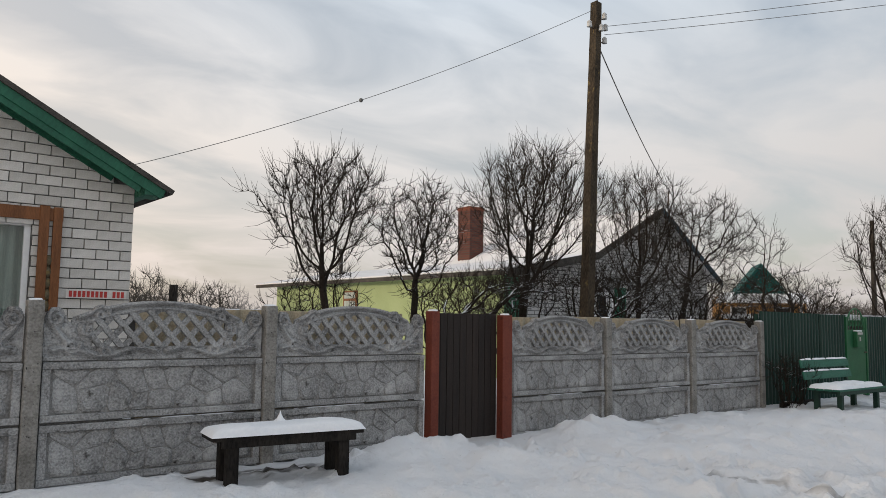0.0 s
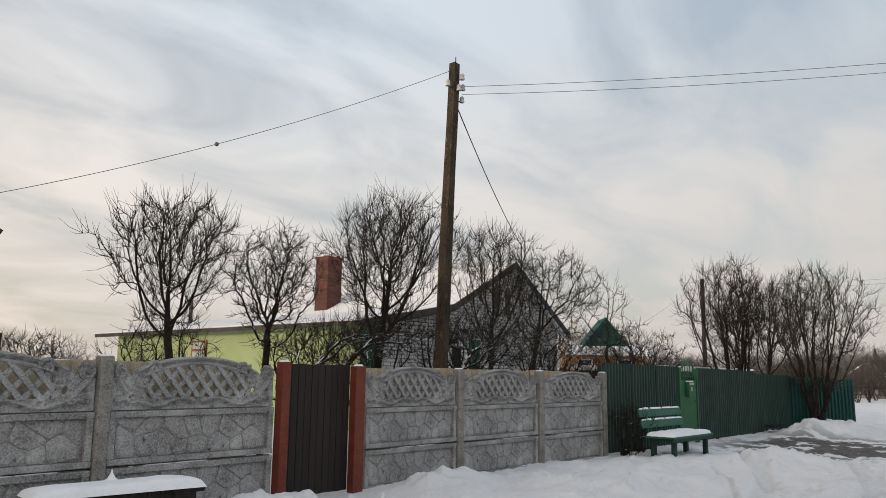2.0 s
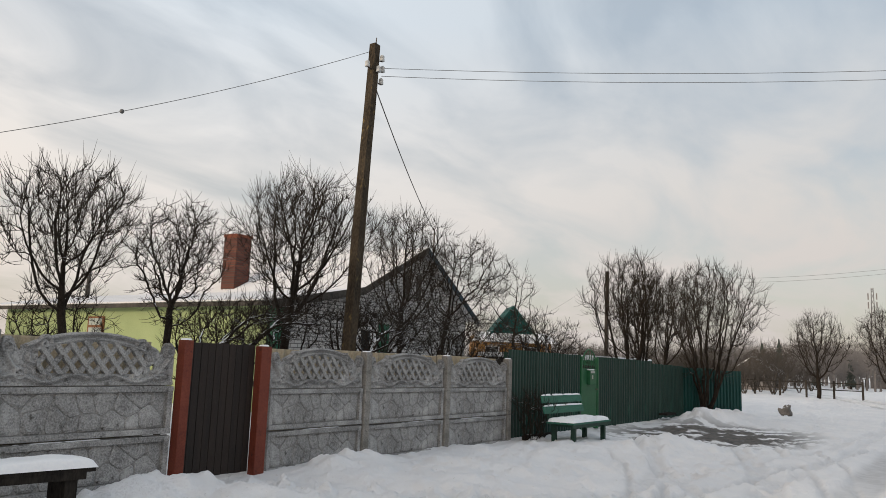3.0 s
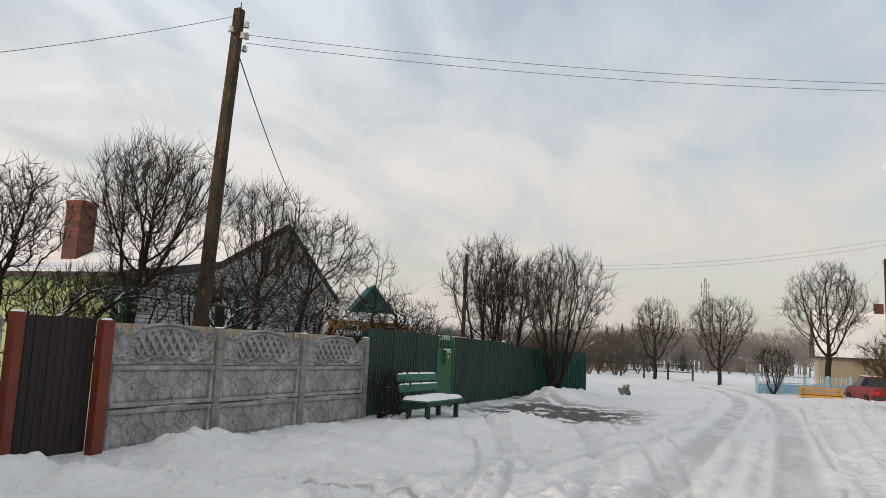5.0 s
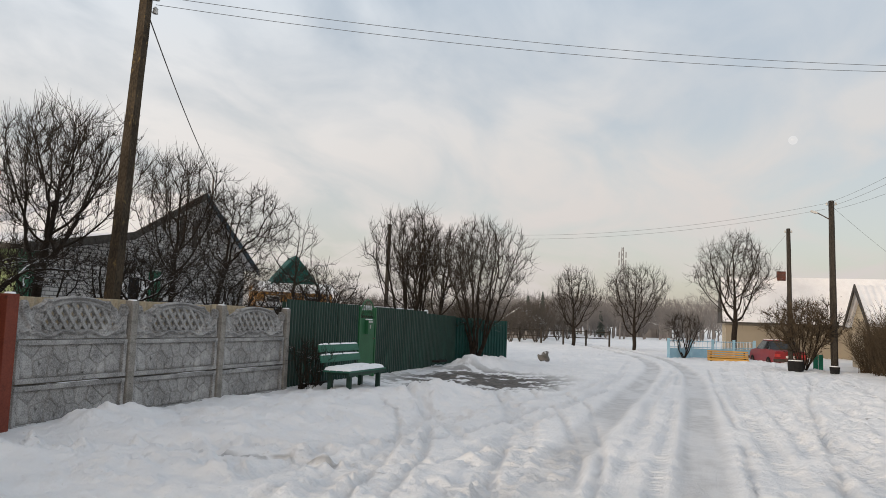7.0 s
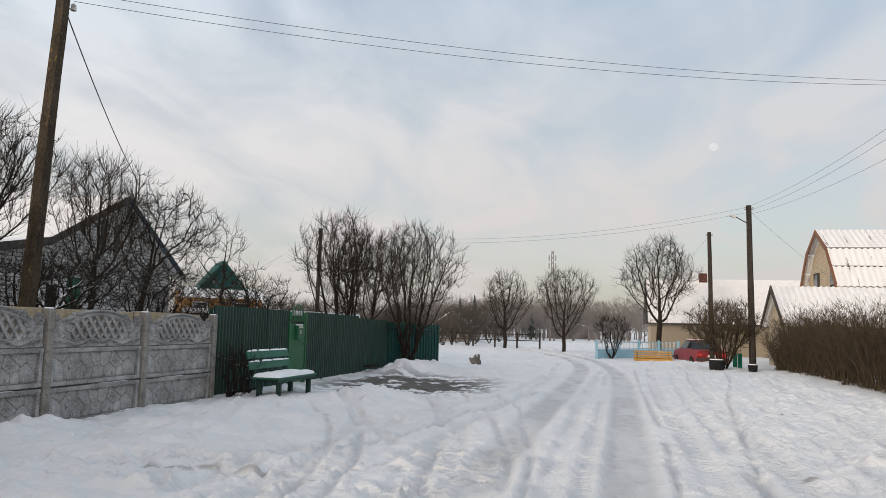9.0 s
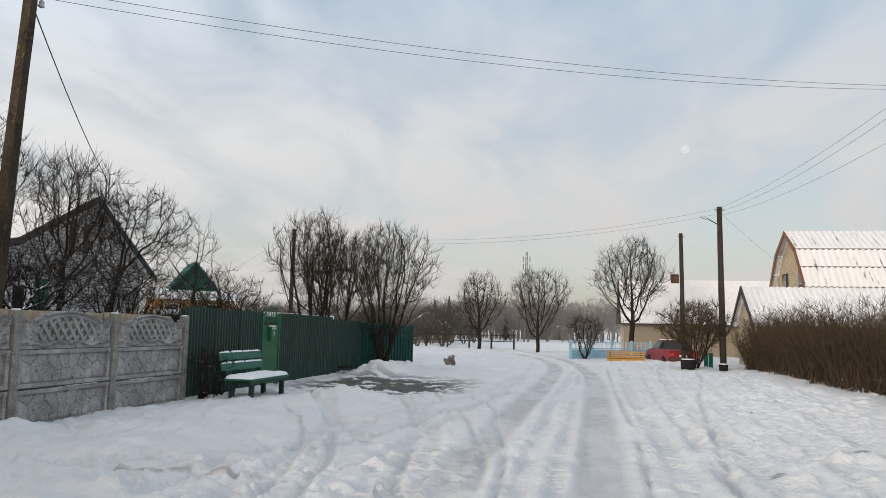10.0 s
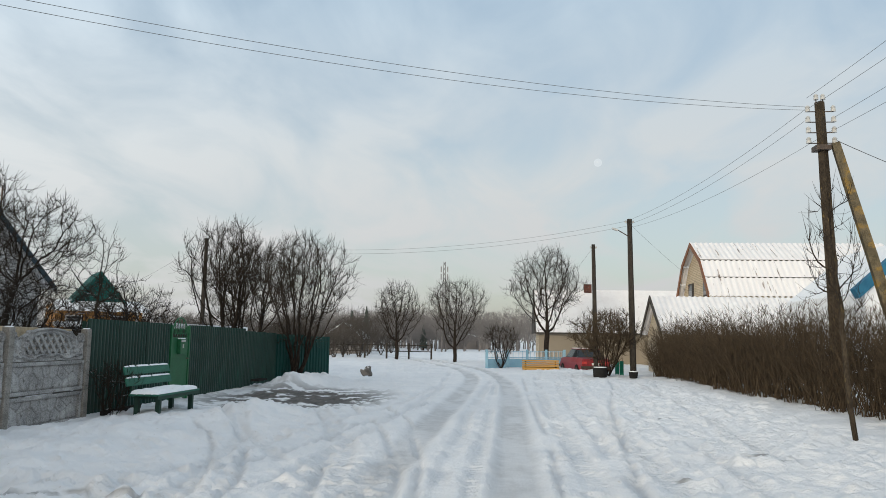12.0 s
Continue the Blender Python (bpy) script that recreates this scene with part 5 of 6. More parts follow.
pole_e = taper_pole("utility_pole", (33.0, 13.2, -0.3), P2T, 0.20, 0.15, POLE_DARK, "dark pole among the garden trees", 6)
wire(P1T + Vector((0.17, -0.05, -0.38)), P5T + Vector((0, 0.3, -0.12)), 0.32)
wire(P1T + Vector((0.17, -0.03, -0.52)), P5T + Vector((0, 0.3, -0.20)), 0.36)
house_wire = wire(P1T + Vector((0.0, 0, -0.1)), (3.45, 11.8, 3.79), 0.20, 0.0055, "twisted service wire to the brick house")
bm = bmesh.new()
bmesh.ops.create_uvsphere(bm, u_segments=8, v_segments=6, radius=0.035, matrix=Matrix.Translation(house_wire[15]))
tagged(part("wire_splice", bm, WIRE, None), "small knotted splice on the service wire", "wire splice")
wire(P1T + Vector((0.06, 0, -0.75)), (20.3, 14.0, 5.62), 0.16, 0.011, "black service cable to the garden house")
for k, (dy, dz) in enumerate(((0.3, -0.15), (0.3, -0.42), (-0.3, -0.68))):
    wire(P5T + Vector((0, dy, dz)), P4T + Vector((0, 0.16 * (1 - k), -0.1 - 0.12 * k)), 0.28)
for k, (dy, dz) in enumerate(((0.3, 0.1), (0.3, -0.18), (-0.3, -0.4), (-0.3, -0.7))):
    wire(P5T + Vector((0, dy, dz)), (3.0, -9.2 - 0.4 * k, 9.0 - 0.3 * k), 0.25)
wire(P5T + Vector((0.05, -0.3, -0.9)), (19.6, -16.0, 4.0), 0.3, 0.009)
for dz, sg in ((-0.1, 0.75), (-0.32, 0.70)):
    wire(P4T + Vector((0, 0.16, dz)), P2T + Vector((0, 0, dz - 0.05)), sg)
wire(P4T + Vector((0, -0.1, -0.3)), (44.0, -12.2, 3.9), 0.15)
wire(P3T + Vector((0, 0.1, -0.3)), (47.0, -2.2, 3.2), 0.1)
wire(P2T + Vector((0, 0, -0.1)), (30.5, 16.0, 3.2), 0.1)


# ---- bare trees and shrubs ----
def branchy(seed, height, spread, fork, r0, lean=(0, 0), widest=0.6, stems=1, n=700, step=0.11, shoot=0.30, thin=0.0045, rise=0.18, crook=0.22, per_node=3):
    """Segments of a bare tree whose branches reach for points spread through its crown; fine upright shoots at the ends."""
    r = np.random.default_rng(seed)
    t = r.random(n * 5)
    prof = np.where(t < widest, 0.14 + 0.86 * (t / widest) ** 0.9, np.sqrt(np.clip(1 - ((t - widest) / (1.03 - widest)) ** 2, 0, 1)))
    ok = r.random(len(t)) < prof ** 2
    t, prof = t[ok][:n], prof[ok][:n]
    ang = r.uniform(0, 2 * math.pi, len(t))
    lobe = 1 + 0.16 * np.sin(3 * ang + r.uniform(0, 6)) + 0.13 * np.sin(5 * ang + 4 * t + r.uniform(0, 6)) + 0.10 * np.sin(8 * ang - 9 * t)
    rad = spread * prof * np.sqrt(r.uniform(0.04, 1, len(t))) * lobe
    z0 = fork * 0.92
    goal = np.stack([lean[0] * (0.3 + 0.7 * t) + rad * np.cos(ang), lean[1] * (0.3 + 0.7 * t) + rad * np.sin(ang), z0 + (height - z0) * t * (0.93 + 0.07 * lobe)], 1)
    pos, par = [], []
    for s in range(stems):
        a = 2 * math.pi * s / stems + r.uniform(0, 1)
        foot = np.array([math.cos(a), math.sin(a), 0]) * (0.0 if stems == 1 else 0.10)
        top = np.array([lean[0] * 0.35, lean[1] * 0.35, fork]) + foot * (0 if stems == 1 else 1.2 + 7.0 * fork * spread / height)
        k = max(3, int(fork / step))
        bow = r.normal(0, 0.05 * fork, 3) * np.array([1, 1, 0])
        for i in range(k + 1):
            q = i / k
            pos.append(top * q + bow * math.sin(math.pi * q) + np.array([0, 0, -0.10 * (1 - q)]))
            par.append(-1 if i == 0 else len(pos) - 2)
    grown = [0] * len(pos)
    P = np.array(pos)
    dist = np.linalg.norm(goal[:, None] - P[None], axis=2)
    near, best = dist.argmin(1), dist.min(1)
    for _ in range(170):
        if not len(goal):
            break
        nodes, inv = np.unique(near, return_inverse=True)
        v = goal - P[near]
        v /= np.linalg.norm(v, axis=1)[:, None] + 1e-9
        acc = np.zeros((len(nodes), 3))
        np.add.at(acc, inv, v)
        acc /= np.linalg.norm(acc, axis=1)[:, None] + 1e-9
        first = len(P)
        fresh = []
        for q, node in enumerate(nodes):
            if grown[node] > 3:
                continue
            prev = P[node] - P[par[node]] if par[node] >= 0 else np.array([0, 0, step])
            d = acc[q] + 0.75 * prev / step + r.normal(0, crook, 3) + np.array([0, 0, rise])
            fresh.append(P[node] + d / (np.linalg.norm(d) + 1e-9) * step)
            par.append(int(node))
            grown[node] += 1
            grown.append(0)
        if not fresh:
            break
        fresh = np.array(fresh)
        P = np.concatenate([P, fresh])
        dn = np.linalg.norm(goal[:, None] - fresh[None], axis=2)
        closer = dn.min(1) < best
        near = np.where(closer, dn.argmin(1) + first, near)
        best = np.minimum(best, dn.min(1))
        live = best > step * 1.15
        goal, near, best = goal[live], near[live], best[live]
    par = np.array(par)
    load = np.zeros(len(P))
    kids = np.bincount(par[par >= 0], minlength=len(P))
    for i in range(len(P) - 1, -1, -1):
        load[i] = max(load[i], 1.0)
        if par[i] >= 0:
            load[par[i]] += load[i]
    power = math.log(load.max()) / math.log(r0 / thin)
    R = thin * load ** (1 / power)
    c = np.nonzero(par >= 0)[0]
    body = np.concatenate([P[par[c]], P[c], np.minimum(R[par[c]], R[c] * 1.35)[:, None], R[c][:, None]], 1)
    slim = c[R[c] < thin * 3.4]
    pick = np.concatenate([np.repeat(slim, per_node), np.repeat(slim[kids[slim] == 0], 2)])
    d = P[pick] - P[par[pick]]
    d /= np.linalg.norm(d, axis=1)[:, None] + 1e-9
    d = d * 0.8 + r.normal(0, 0.45, d.shape) + np.array([0, 0, 0.30 + rise])
    d /= np.linalg.norm(d, axis=1)[:, None]
    ln = shoot * np.where(r.random(len(pick)) < 0.45, r.uniform(0.12, 0.35, len(pick)), r.uniform(0.5, 1.25, len(pick)))
    a = P[pick]
    b = a + d * (ln * 0.5)[:, None]
    d2 = d + np.array([0, 0, 0.35]) + r.normal(0, 0.10, d.shape)
    e = b + d2 / np.linalg.norm(d2, axis=1)[:, None] * (ln * 0.5)[:, None]
    one = np.ones((len(pick), 1)) * thin
    twigs = np.concatenate([np.concatenate([a, b, one * 0.95, one * 0.75], 1), np.concatenate([b, e, one * 0.75, one * 0.35], 1)])
    stout = body[:, 7] > 0.013
    return body[stout], np.concatenate([body[~stout], twigs])


def bare_tree(name, seed, base, label, category="tree", bark=None, twig=None, group="", **k):
    thick, fine = branchy(seed, **k)
    ob = thing(name, base, 0, label, category, group)
    if len(thick):
        put("trunk", tubes_mesh("trunk", thick, 6), bark or BARK, ob, "dark trunk and limbs")
    put("crown", tubes_mesh("crown", fine, 3), twig or TWIG, ob, "bare twigs")
    return ob


FRUIT = "bare dark fruit tree with upright shoots in the snowy garden"
G = "garden trees"
bare_tree("fruit_tree", 11, (5.72, 10.0, 0), FRUIT, height=3.88, spread=0.90, fork=1.95, r0=0.055, widest=0.72, n=620, step=0.09, shoot=0.36, rise=0.30, crook=0.14, group=G)
bare_tree("fruit_tree", 12, (7.48, 10.1, 0), FRUIT, height=3.80, spread=0.84, fork=1.95, r0=0.055, lean=(0.12, 0), widest=0.55, n=700, step=0.085, shoot=0.20, rise=0.0, crook=0.42, bark=BARK_SNOWY, group=G)
bare_tree("fruit_tree", 13, (9.38, 9.6, 0), "large bare fruit tree with a dark forked trunk", height=4.60, spread=1.15, fork=2.1, r0=0.075, lean=(0.45, -0.1), widest=0.62, n=950, step=0.095, shoot=0.40, rise=0.28, crook=0.16, group=G)
bare_tree("fruit_tree", 14, (13.5, 10.2, 0), "tall bare fruit tree before the grey gable", height=4.80, spread=1.0, fork=1.9, r0=0.06, lean=(0.3, 0), widest=0.6, n=430, step=0.10, shoot=0.42, rise=0.32, crook=0.16, group=G)
bare_tree("fruit_tree", 16, (15.1, 10.3, 0), "wide bare fruit tree leaning over the garden", height=4.45, spread=1.30, fork=2.2, r0=0.062, lean=(0.8, -0.3), widest=0.5, n=480, step=0.10, shoot=0.28, rise=0.02, crook=0.32, bark=BARK_SNOWY, group=G)
bare_tree("young_tree", 15, (18.45, 10.0, 0), "slender bare young tree by the green fence", height=4.25, spread=0.85, fork=1.9, r0=0.04, widest=0.4, n=170, step=0.12, shoot=0.30, rise=0.12, crook=0.2, per_node=1)
# leaning snow-lined limbs near the gate
for sd, b, ln, hgt in ((21, (7.0, 9.0, 0.35), (1.5, 0.1), 2.0), (22, (7.3, 9.1, 0.35), (2.3, 0.0), 2.05)):
    bare_tree("leaning_tree", sd, b, "leaning dark tree limb lined with snow", bark=BARK_SNOWY, height=hgt, spread=0.75, fork=1.15, r0=0.048, lean=ln, n=230, step=0.09, shoot=0.24, rise=0.1, crook=0.3)
for sd, b, ln in ((23, (10.4, 9.0, 0.1), (1.5, 0.1)), (24, (11.5, 9.3, 0.1), (1.4, 0.2)), (25, (12.9, 8.8, 0.0), (1.3, 0.0))):
    bare_tree("leaning_tree", sd, b, "low leaning fruit tree limb lined with snow", bark=BARK_SNOWY, height=2.6, spread=1.1, fork=1.2, r0=0.05, lean=ln, n=200, step=0.09, shoot=0.24, rise=0.06, crook=0.34)
SHRUB = "tangled bare garden shrub behind the fence"
for i, (x, y, h, s) in enumerate(((6.5, 11.5, 2.4, 0.9), (8.6, 10.6, 2.3, 0.8), (10.6, 10.8, 2.7, 1.0), (12.3, 10.4, 2.8, 0.9), (14.3, 9.2, 2.35, 1.0), (16.2, 9.3, 2.3, 1.0), (17.4, 9.6, 2.1, 0.8))):
    bare_tree("garden_shrub", 40 + i, (x, y, 0), SHRUB, "shrub", height=h, spread=s, fork=0.4, r0=0.03, stems=6, n=190, step=0.10, shoot=0.26, rise=0.12, crook=0.3, group="garden shrubs")
# over the green fence
V = "trees over the green fence"
for i, (x, y, h, s, fk, ln) in enumerate(((26.1, 9.5, 5.25, 1.35, 0.9, (-0.1, 0.1)), (26.8, 9.0, 4.7, 1.5, 0.9, (0.1, -0.1)), (24.6, 11.8, 3.2, 1.6, 0.9, (-0.4, 0.6)), (23.0, 11.0, 2.3, 1.1, 0.8, (0, 0)))):
    bare_tree("roadside_tree", 60 + i, (x, y, 0.05), "bare many-branched tree over the green metal fence", height=h, spread=s, fork=fk, r0=0.06, lean=ln, stems=5 if h > 4 else 2, n=950 if h > 4 else 420, step=0.13, shoot=0.46 if h > 4 else 0.3, thin=0.0058, rise=0.34 if h > 4 else 0.1, crook=0.16, group=V)
bare_tree("roadside_tree", 66, (25.2, 6.72, 0.05), "bare many-stemmed tree leaning over the green fence corner", height=4.75, spread=1.55, fork=0.5, r0=0.042, lean=(0.2, -0.1), stems=10, widest=0.6, n=1300, step=0.13, shoot=0.42, thin=0.0058, rise=0.25, crook=0.18, group=V)
bare_tree("weed_shrub", 71, (13.72, 6.95, 0), "dry dark weeds beside the green bench", "shrub", height=0.95, spread=0.42, fork=0.10, r0=0.008, stems=14, n=200, step=0.06, shoot=0.22, thin=0.0032, rise=0.1)
# beyond the bend
F = "far roadside trees"
bare_tree("roadside_tree", 80, (50.8, 3.1, 0), "bare spreading roadside tree beyond the bend", height=5.3, spread=2.0, fork=0.8, r0=0.12, stems=1, widest=0.62, n=900, step=0.17, shoot=0.55, thin=0.0065, rise=0.2, crook=0.14, group=F)
bare_tree("roadside_tree", 81, (55.0, 7.6, 0), "bare upright roadside tree beyond the bend", height=5.5, spread=1.75, fork=1.1, r0=0.13, widest=0.45, n=900, step=0.16, shoot=0.50, thin=0.0065, rise=0.25, crook=0.15, group=F)
bare_tree("roadside_tree", 82, (43.9, -2.6, 0), "bare round-crowned tree behind the yellow bench", height=6.55, spread=2.1, fork=1.9, r0=0.14, widest=0.52, n=1100, step=0.16, shoot=0.5, thin=0.0065, rise=0.14, crook=0.15, group=F)
bare_tree("garden_shrub", 83, (33.4, -4.55, 0), "rounded bare shrub beside the utility poles", "shrub", height=2.7, spread=1.4, fork=0.25, r0=0.025, widest=0.5, stems=14, n=1100, step=0.11, shoot=0.34, thin=0.0065, per_node=6, twig=HEDGE_TWIG)
bare_tree("garden_shrub", 84, (41.0, 0.0, 0), "thin bare shrub at the pale blue fence", "shrub", height=2.2, spread=1.0, fork=0.3, r0=0.03, stems=7, n=350, step=0.11, shoot=0.3, thin=0.006)
bare_tree("sapling", 85, (12.55, -5.60, 0), "slender young tree with pale bark before the hedge", bark=POLE_WOOD, height=4.0, spread=0.42, fork=1.5, r0=0.044, lean=(0.1, 0.30), widest=0.45, n=140, step=0.12, shoot=0.42, rise=0.3, crook=0.12, per_node=1)


def hedge():
    """Rows of many-stemmed shrubs grown together along the garden line."""
    r = np.random.default_rng(5)
    segs = []
    A, B = np.array([34.2, -6.6]), np.array([9.0, -8.2])
    for row in range(3):
        for c in np.arange(0, 1, 0.021):
            centre = A + (B - A) * (c + r.uniform(-0.008, 0.008)) + np.array([0.0, -0.1 - 0.5 * row + r.normal(0, 0.12)])
            tall = r.uniform(1.75, 2.45)
            for _ in range(int(r.integers(16, 30))):
                p = np.array([centre[0] + r.normal(0, 0.10), centre[1] + r.normal(0, 0.10), 0.0])
                d = np.array([r.normal(0, 0.30), r.normal(0, 0.30), 1.0])
                h = tall * r.uniform(0.6, 1.08)
                rad = r.uniform(0.007, 0.016)
                k = 6
                for j in range(k):
                    q = p + d / np.linalg.norm(d) * h / k
                    segs.append((*p, *q, rad * (1 - 0.8 * j / k), rad * (1 - 0.8 * (j + 1) / k)))
                    if j >= 1:
                        for _ in range(3):
                            e = d * 0.7 + np.array([r.normal(0, 0.6), r.normal(0, 0.6), r.normal(0.1, 0.3)])
                            e = e / np.linalg.norm(e) * r.uniform(0.12, 0.42)
                            segs.append((*q, *(q + e), 0.0055, 0.003))
                    d = d + np.array([r.normal(0, 0.14), r.normal(0, 0.14), 0.06])
                    p = q
    ob = put("hedge", tubes_mesh("hedge", segs, 3), HEDGE_TWIG)
    tagged(ob, "tall dense leafless brown hedge along the road", "hedge", kind="stuff")


hedge()


def far_woods():
    """Hazy belts of bare trees and conifers at the far edge of the fields, and nearer orchard scrub."""
    r = random.Random(9)
    kinds = [np.concatenate(branchy(900 + k, height=4.0, spread=1.6, fork=0.9, r0=0.09, widest=0.55, n=170, step=0.24, shoot=0.5, thin=0.012, rise=0.14, per_node=1)) for k in range(10)]
    scrub = [np.concatenate(branchy(950 + k, height=3.0, spread=1.5, fork=0.4, r0=0.05, stems=4, widest=0.55, n=330, step=0.16, shoot=0.4, thin=0.008, rise=0.1, crook=0.3)) for k in range(8)]

    def placed(shape, x, y, k, fat=1.0):
        s = shape * np.array([k] * 6 + [fat, fat])
        a = r.uniform(0, 6.28)
        c_, s_ = math.cos(a), math.sin(a)
        out = s.copy()
        for q in (0, 3):
            out[:, q] = s[:, q] * c_ - s[:, q + 1] * s_ + x
            out[:, q + 1] = s[:, q] * s_ + s[:, q + 1] * c_ + y
        return out

    segs = []
    for i in range(330):
        a = radians(r.uniform(-4, 96))
        d = r.uniform(75, 150)
        if r.random() < 0.6:
            a = radians(r.uniform(74, 92))
        x, y = d * math.sin(a), d * math.cos(a)
        if abs(y - 6) < 6 and x < 90:
            continue
        h = r.uniform(2.2, 5.2) * d / 100
        segs.append(placed(kinds[i % 10], x, y, h / 4.0, 1.5))
    ob = put("far_woods", tubes_mesh("far_woods", np.concatenate(segs), 3), FAR_HAZE)
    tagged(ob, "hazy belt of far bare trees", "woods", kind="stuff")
    segs = []
    for i in range(52):
        x, y = r.uniform(56, 80), r.uniform(9.5, 30)
        segs.append(placed(scrub[i % 8], x, y, r.uniform(1.4, 3.8) / 3.0))
    for i in range(30):
        x, y = r.uniform(4, 11), r.uniform(26, 40)
        segs.append(placed(scrub[i % 8], x, y, r.uniform(1.8, 3.1) / 3.0))
    ob = put("orchard_scrub", tubes_mesh("orchard_scrub", np.concatenate(segs), 3), SCRUB_TWIG)
    tagged(ob, "tangle of bare orchard trees and scrub", "scrub", kind="stuff")


far_woods()


def conifer(x, y, h, seed):
    r = random.Random(seed)
    segs = []
    for i in range(420):
        t = r.random() ** 0.8
        z = h * (0.08 + 0.92 * t)
        rr = h * 0.20 * (1 - t) * r.uniform(0.5, 1.15) + 0.05
        a = r.uniform(0, 6.28)
        segs.append((0, 0, z + rr * 0.25, rr * math.cos(a), rr * math.sin(a), z - rr * 0.2, 0.10, 0.02))
    ob = thing("conifer", (x, y, 0), 0, "dark far conifer above the bare scrub", "conifer", "far conifers")
    put("crown", tubes_mesh("crown", segs, 3), PINE, ob)
    bm = bmesh.new()
    tube(bm, (0, 0, -0.1), (0, 0, h * 0.9), 0.12, 0.03, 6)
    part("trunk", bm, BARK, ob)


for i, (x, y, h) in enumerate(((88, 17.5, 4.6), (90, 16.2, 5.2), (94, 18.8, 4.9), (97, 13.6, 4.0), (99, 10.3, 3.6))):
    conifer(x, y, h, i)

# ---- the far side of the bend ----
lh = thing("long_house", (0, 0, 0), 0, "long cream brick house with a snow-covered roof and red chimney", "house")
LX = 50.0
part("wall", boxed(LX + 2.6, -7.0, 1.0, 5.2, 9.2, 2.05), CREAM_WALL_X, lh, "cream brick wall")
bm = bmesh.new()
prism(bm, [(LX - 0.5, -2.2, 2.0), (LX + 5.7, -2.2, 2.0), (LX + 2.6, -2.2, 4.95)], (0, -9.8, 0))
part("roof", bm, ROOF_SNOW, lh, "snow-covered roof")
bm = bmesh.new()
prism(bm, [(LX - 0.55, -2.17, 1.95), (LX + 5.75, -2.17, 1.95), (LX + 2.6, -2.17, 5.0)], (0, 0.06, 0))
part("gable", bm, ROOF_EDGE, lh, "dark boarded gable")
part("fascia", boxed(LX - 0.5, -7.1, 1.97, 0.05, 9.9, 0.10), ROOF_EDGE, lh)
part("chimney", boxed(LX + 2.6, -5.8, 5.0, 0.46, 0.5, 0.66), RED_CHIMNEY, lh, "red brick chimney")
barn = thing("gambrel_house", (0, 0, 0), 0, "tall cream brick house with a snowy gambrel roof of corrugated sheets", "house")
BX, BY, BLEN = 46.0, -11.5, 10.4
prof = [(-4.0, 4.05), (-3.1, 5.12), (-2.2, 6.15), (0.0, 7.32), (2.2, 6.15), (3.1, 5.12), (4.0, 4.05)]


def wavy_slope(a, b, x, y0, length, pitch, amp, name="roof_sheet"):
    """A corrugated slope between two lines (offset, z), running along -y from y0."""
    ks = np.linspace(0, length, int(length / pitch * 5))
    wv = amp * np.sin(2 * math.pi * ks / pitch)
    rows = [np.stack([np.full_like(ks, x + s_), y0 - ks, z_ + wv], 1) for s_, z_ in (a, b, (b[0], b[1] - 0.05), (a[0], a[1] - 0.05), a)]
    return smooth(grid_mesh(name, np.stack(rows)), False)


bm = bmesh.new()
prism(bm, [(BX + s, BY, z) for s, z in [(-3.7, 0), (3.7, 0), (3.75, 4.05), (2.1, 6.0), (0, 7.15), (-2.1, 6.0), (-3.75, 4.05)]], (0, -BLEN, 0))
part("wall", bm, brick_surface("cream_brickwork_gable", (0.60, 0.48, 0.32), (0.70, 0.58, 0.40), (0.36, 0.29, 0.2), 0.26, 0.10, (radians(-90), 0, 0)), barn, "cream brick gable wall")
for (s0, z0), (s1, z1) in zip(prof[:-1], prof[1:]):
    lap = 0.05 if s0 < 0 else -0.05
    put("roof_sheet", wavy_slope((s0 - lap, z0 - 0.02), (s1, z1 + 0.05), BX, BY + 0.4, BLEN + 0.6, 0.30, 0.03), BARN_ROOF, barn, "snowy corrugated roof course")
    bm = bmesh.new()
    prism(bm, [(BX + s0 * 1.01, BY + 0.42, z0 + 0.03), (BX + s1 * 1.01, BY + 0.42, z1 + 0.06), (BX + s1 * 0.95, BY + 0.42, z1 - 0.2), (BX + s0 * 0.95, BY + 0.42, z0 - 0.2)], (0, -0.05, 0))
    part("barge_board", bm, TRIM_WOOD, barn, "brown barge board")
# dark strips added as the shadow line below each sheet lap
for s_, z_ in ((-2.26, 6.10), (-3.16, 5.06)):
    part("lap_shade_strip", boxed(BX + s_ - 0.02, BY - BLEN / 2 + 0.1, z_, 0.03, BLEN + 0.6, 0.08), ROOF_EDGE, barn, "dark strip standing in for the shadow under the sheet laps")
for s in (-2.1, 1.4):
    w = part("window", boxed(BX + s, BY + 0.02, 4.55, 1.1, 0.1, 0.95), ROOF_EDGE, barn, "dark attic window")
    part("pane", boxed(BX + s, BY + 0.08, 4.55, 0.85, 0.03, 0.75), DARK_GLASS, w)
shed2 = thing("roadside_shed", (0, 0, 0), 0, "low shed with a snowy corrugated gable roof behind the hedge", "shed")
sx, sy = 38.2, -7.3
for s in (-1, 1):
    put("roof_sheet", wavy_slope((0, 3.72), (s * 2.65, 1.90), sx, sy, 11.0, 0.26, 0.025), ROOF_SNOW, shed2, "snow-covered corrugated slope")
    bm = bmesh.new()
    prism(bm, [(sx, sy + 0.06, 3.76), (sx + s * 2.7, sy + 0.06, 1.90), (sx + s * 2.7, sy + 0.06, 1.70), (sx, sy + 0.06, 3.5)], (0, -0.06, 0))
    part("barge_board", bm, ROOF_EDGE, shed2, "dark barge board")
bm = bmesh.new()
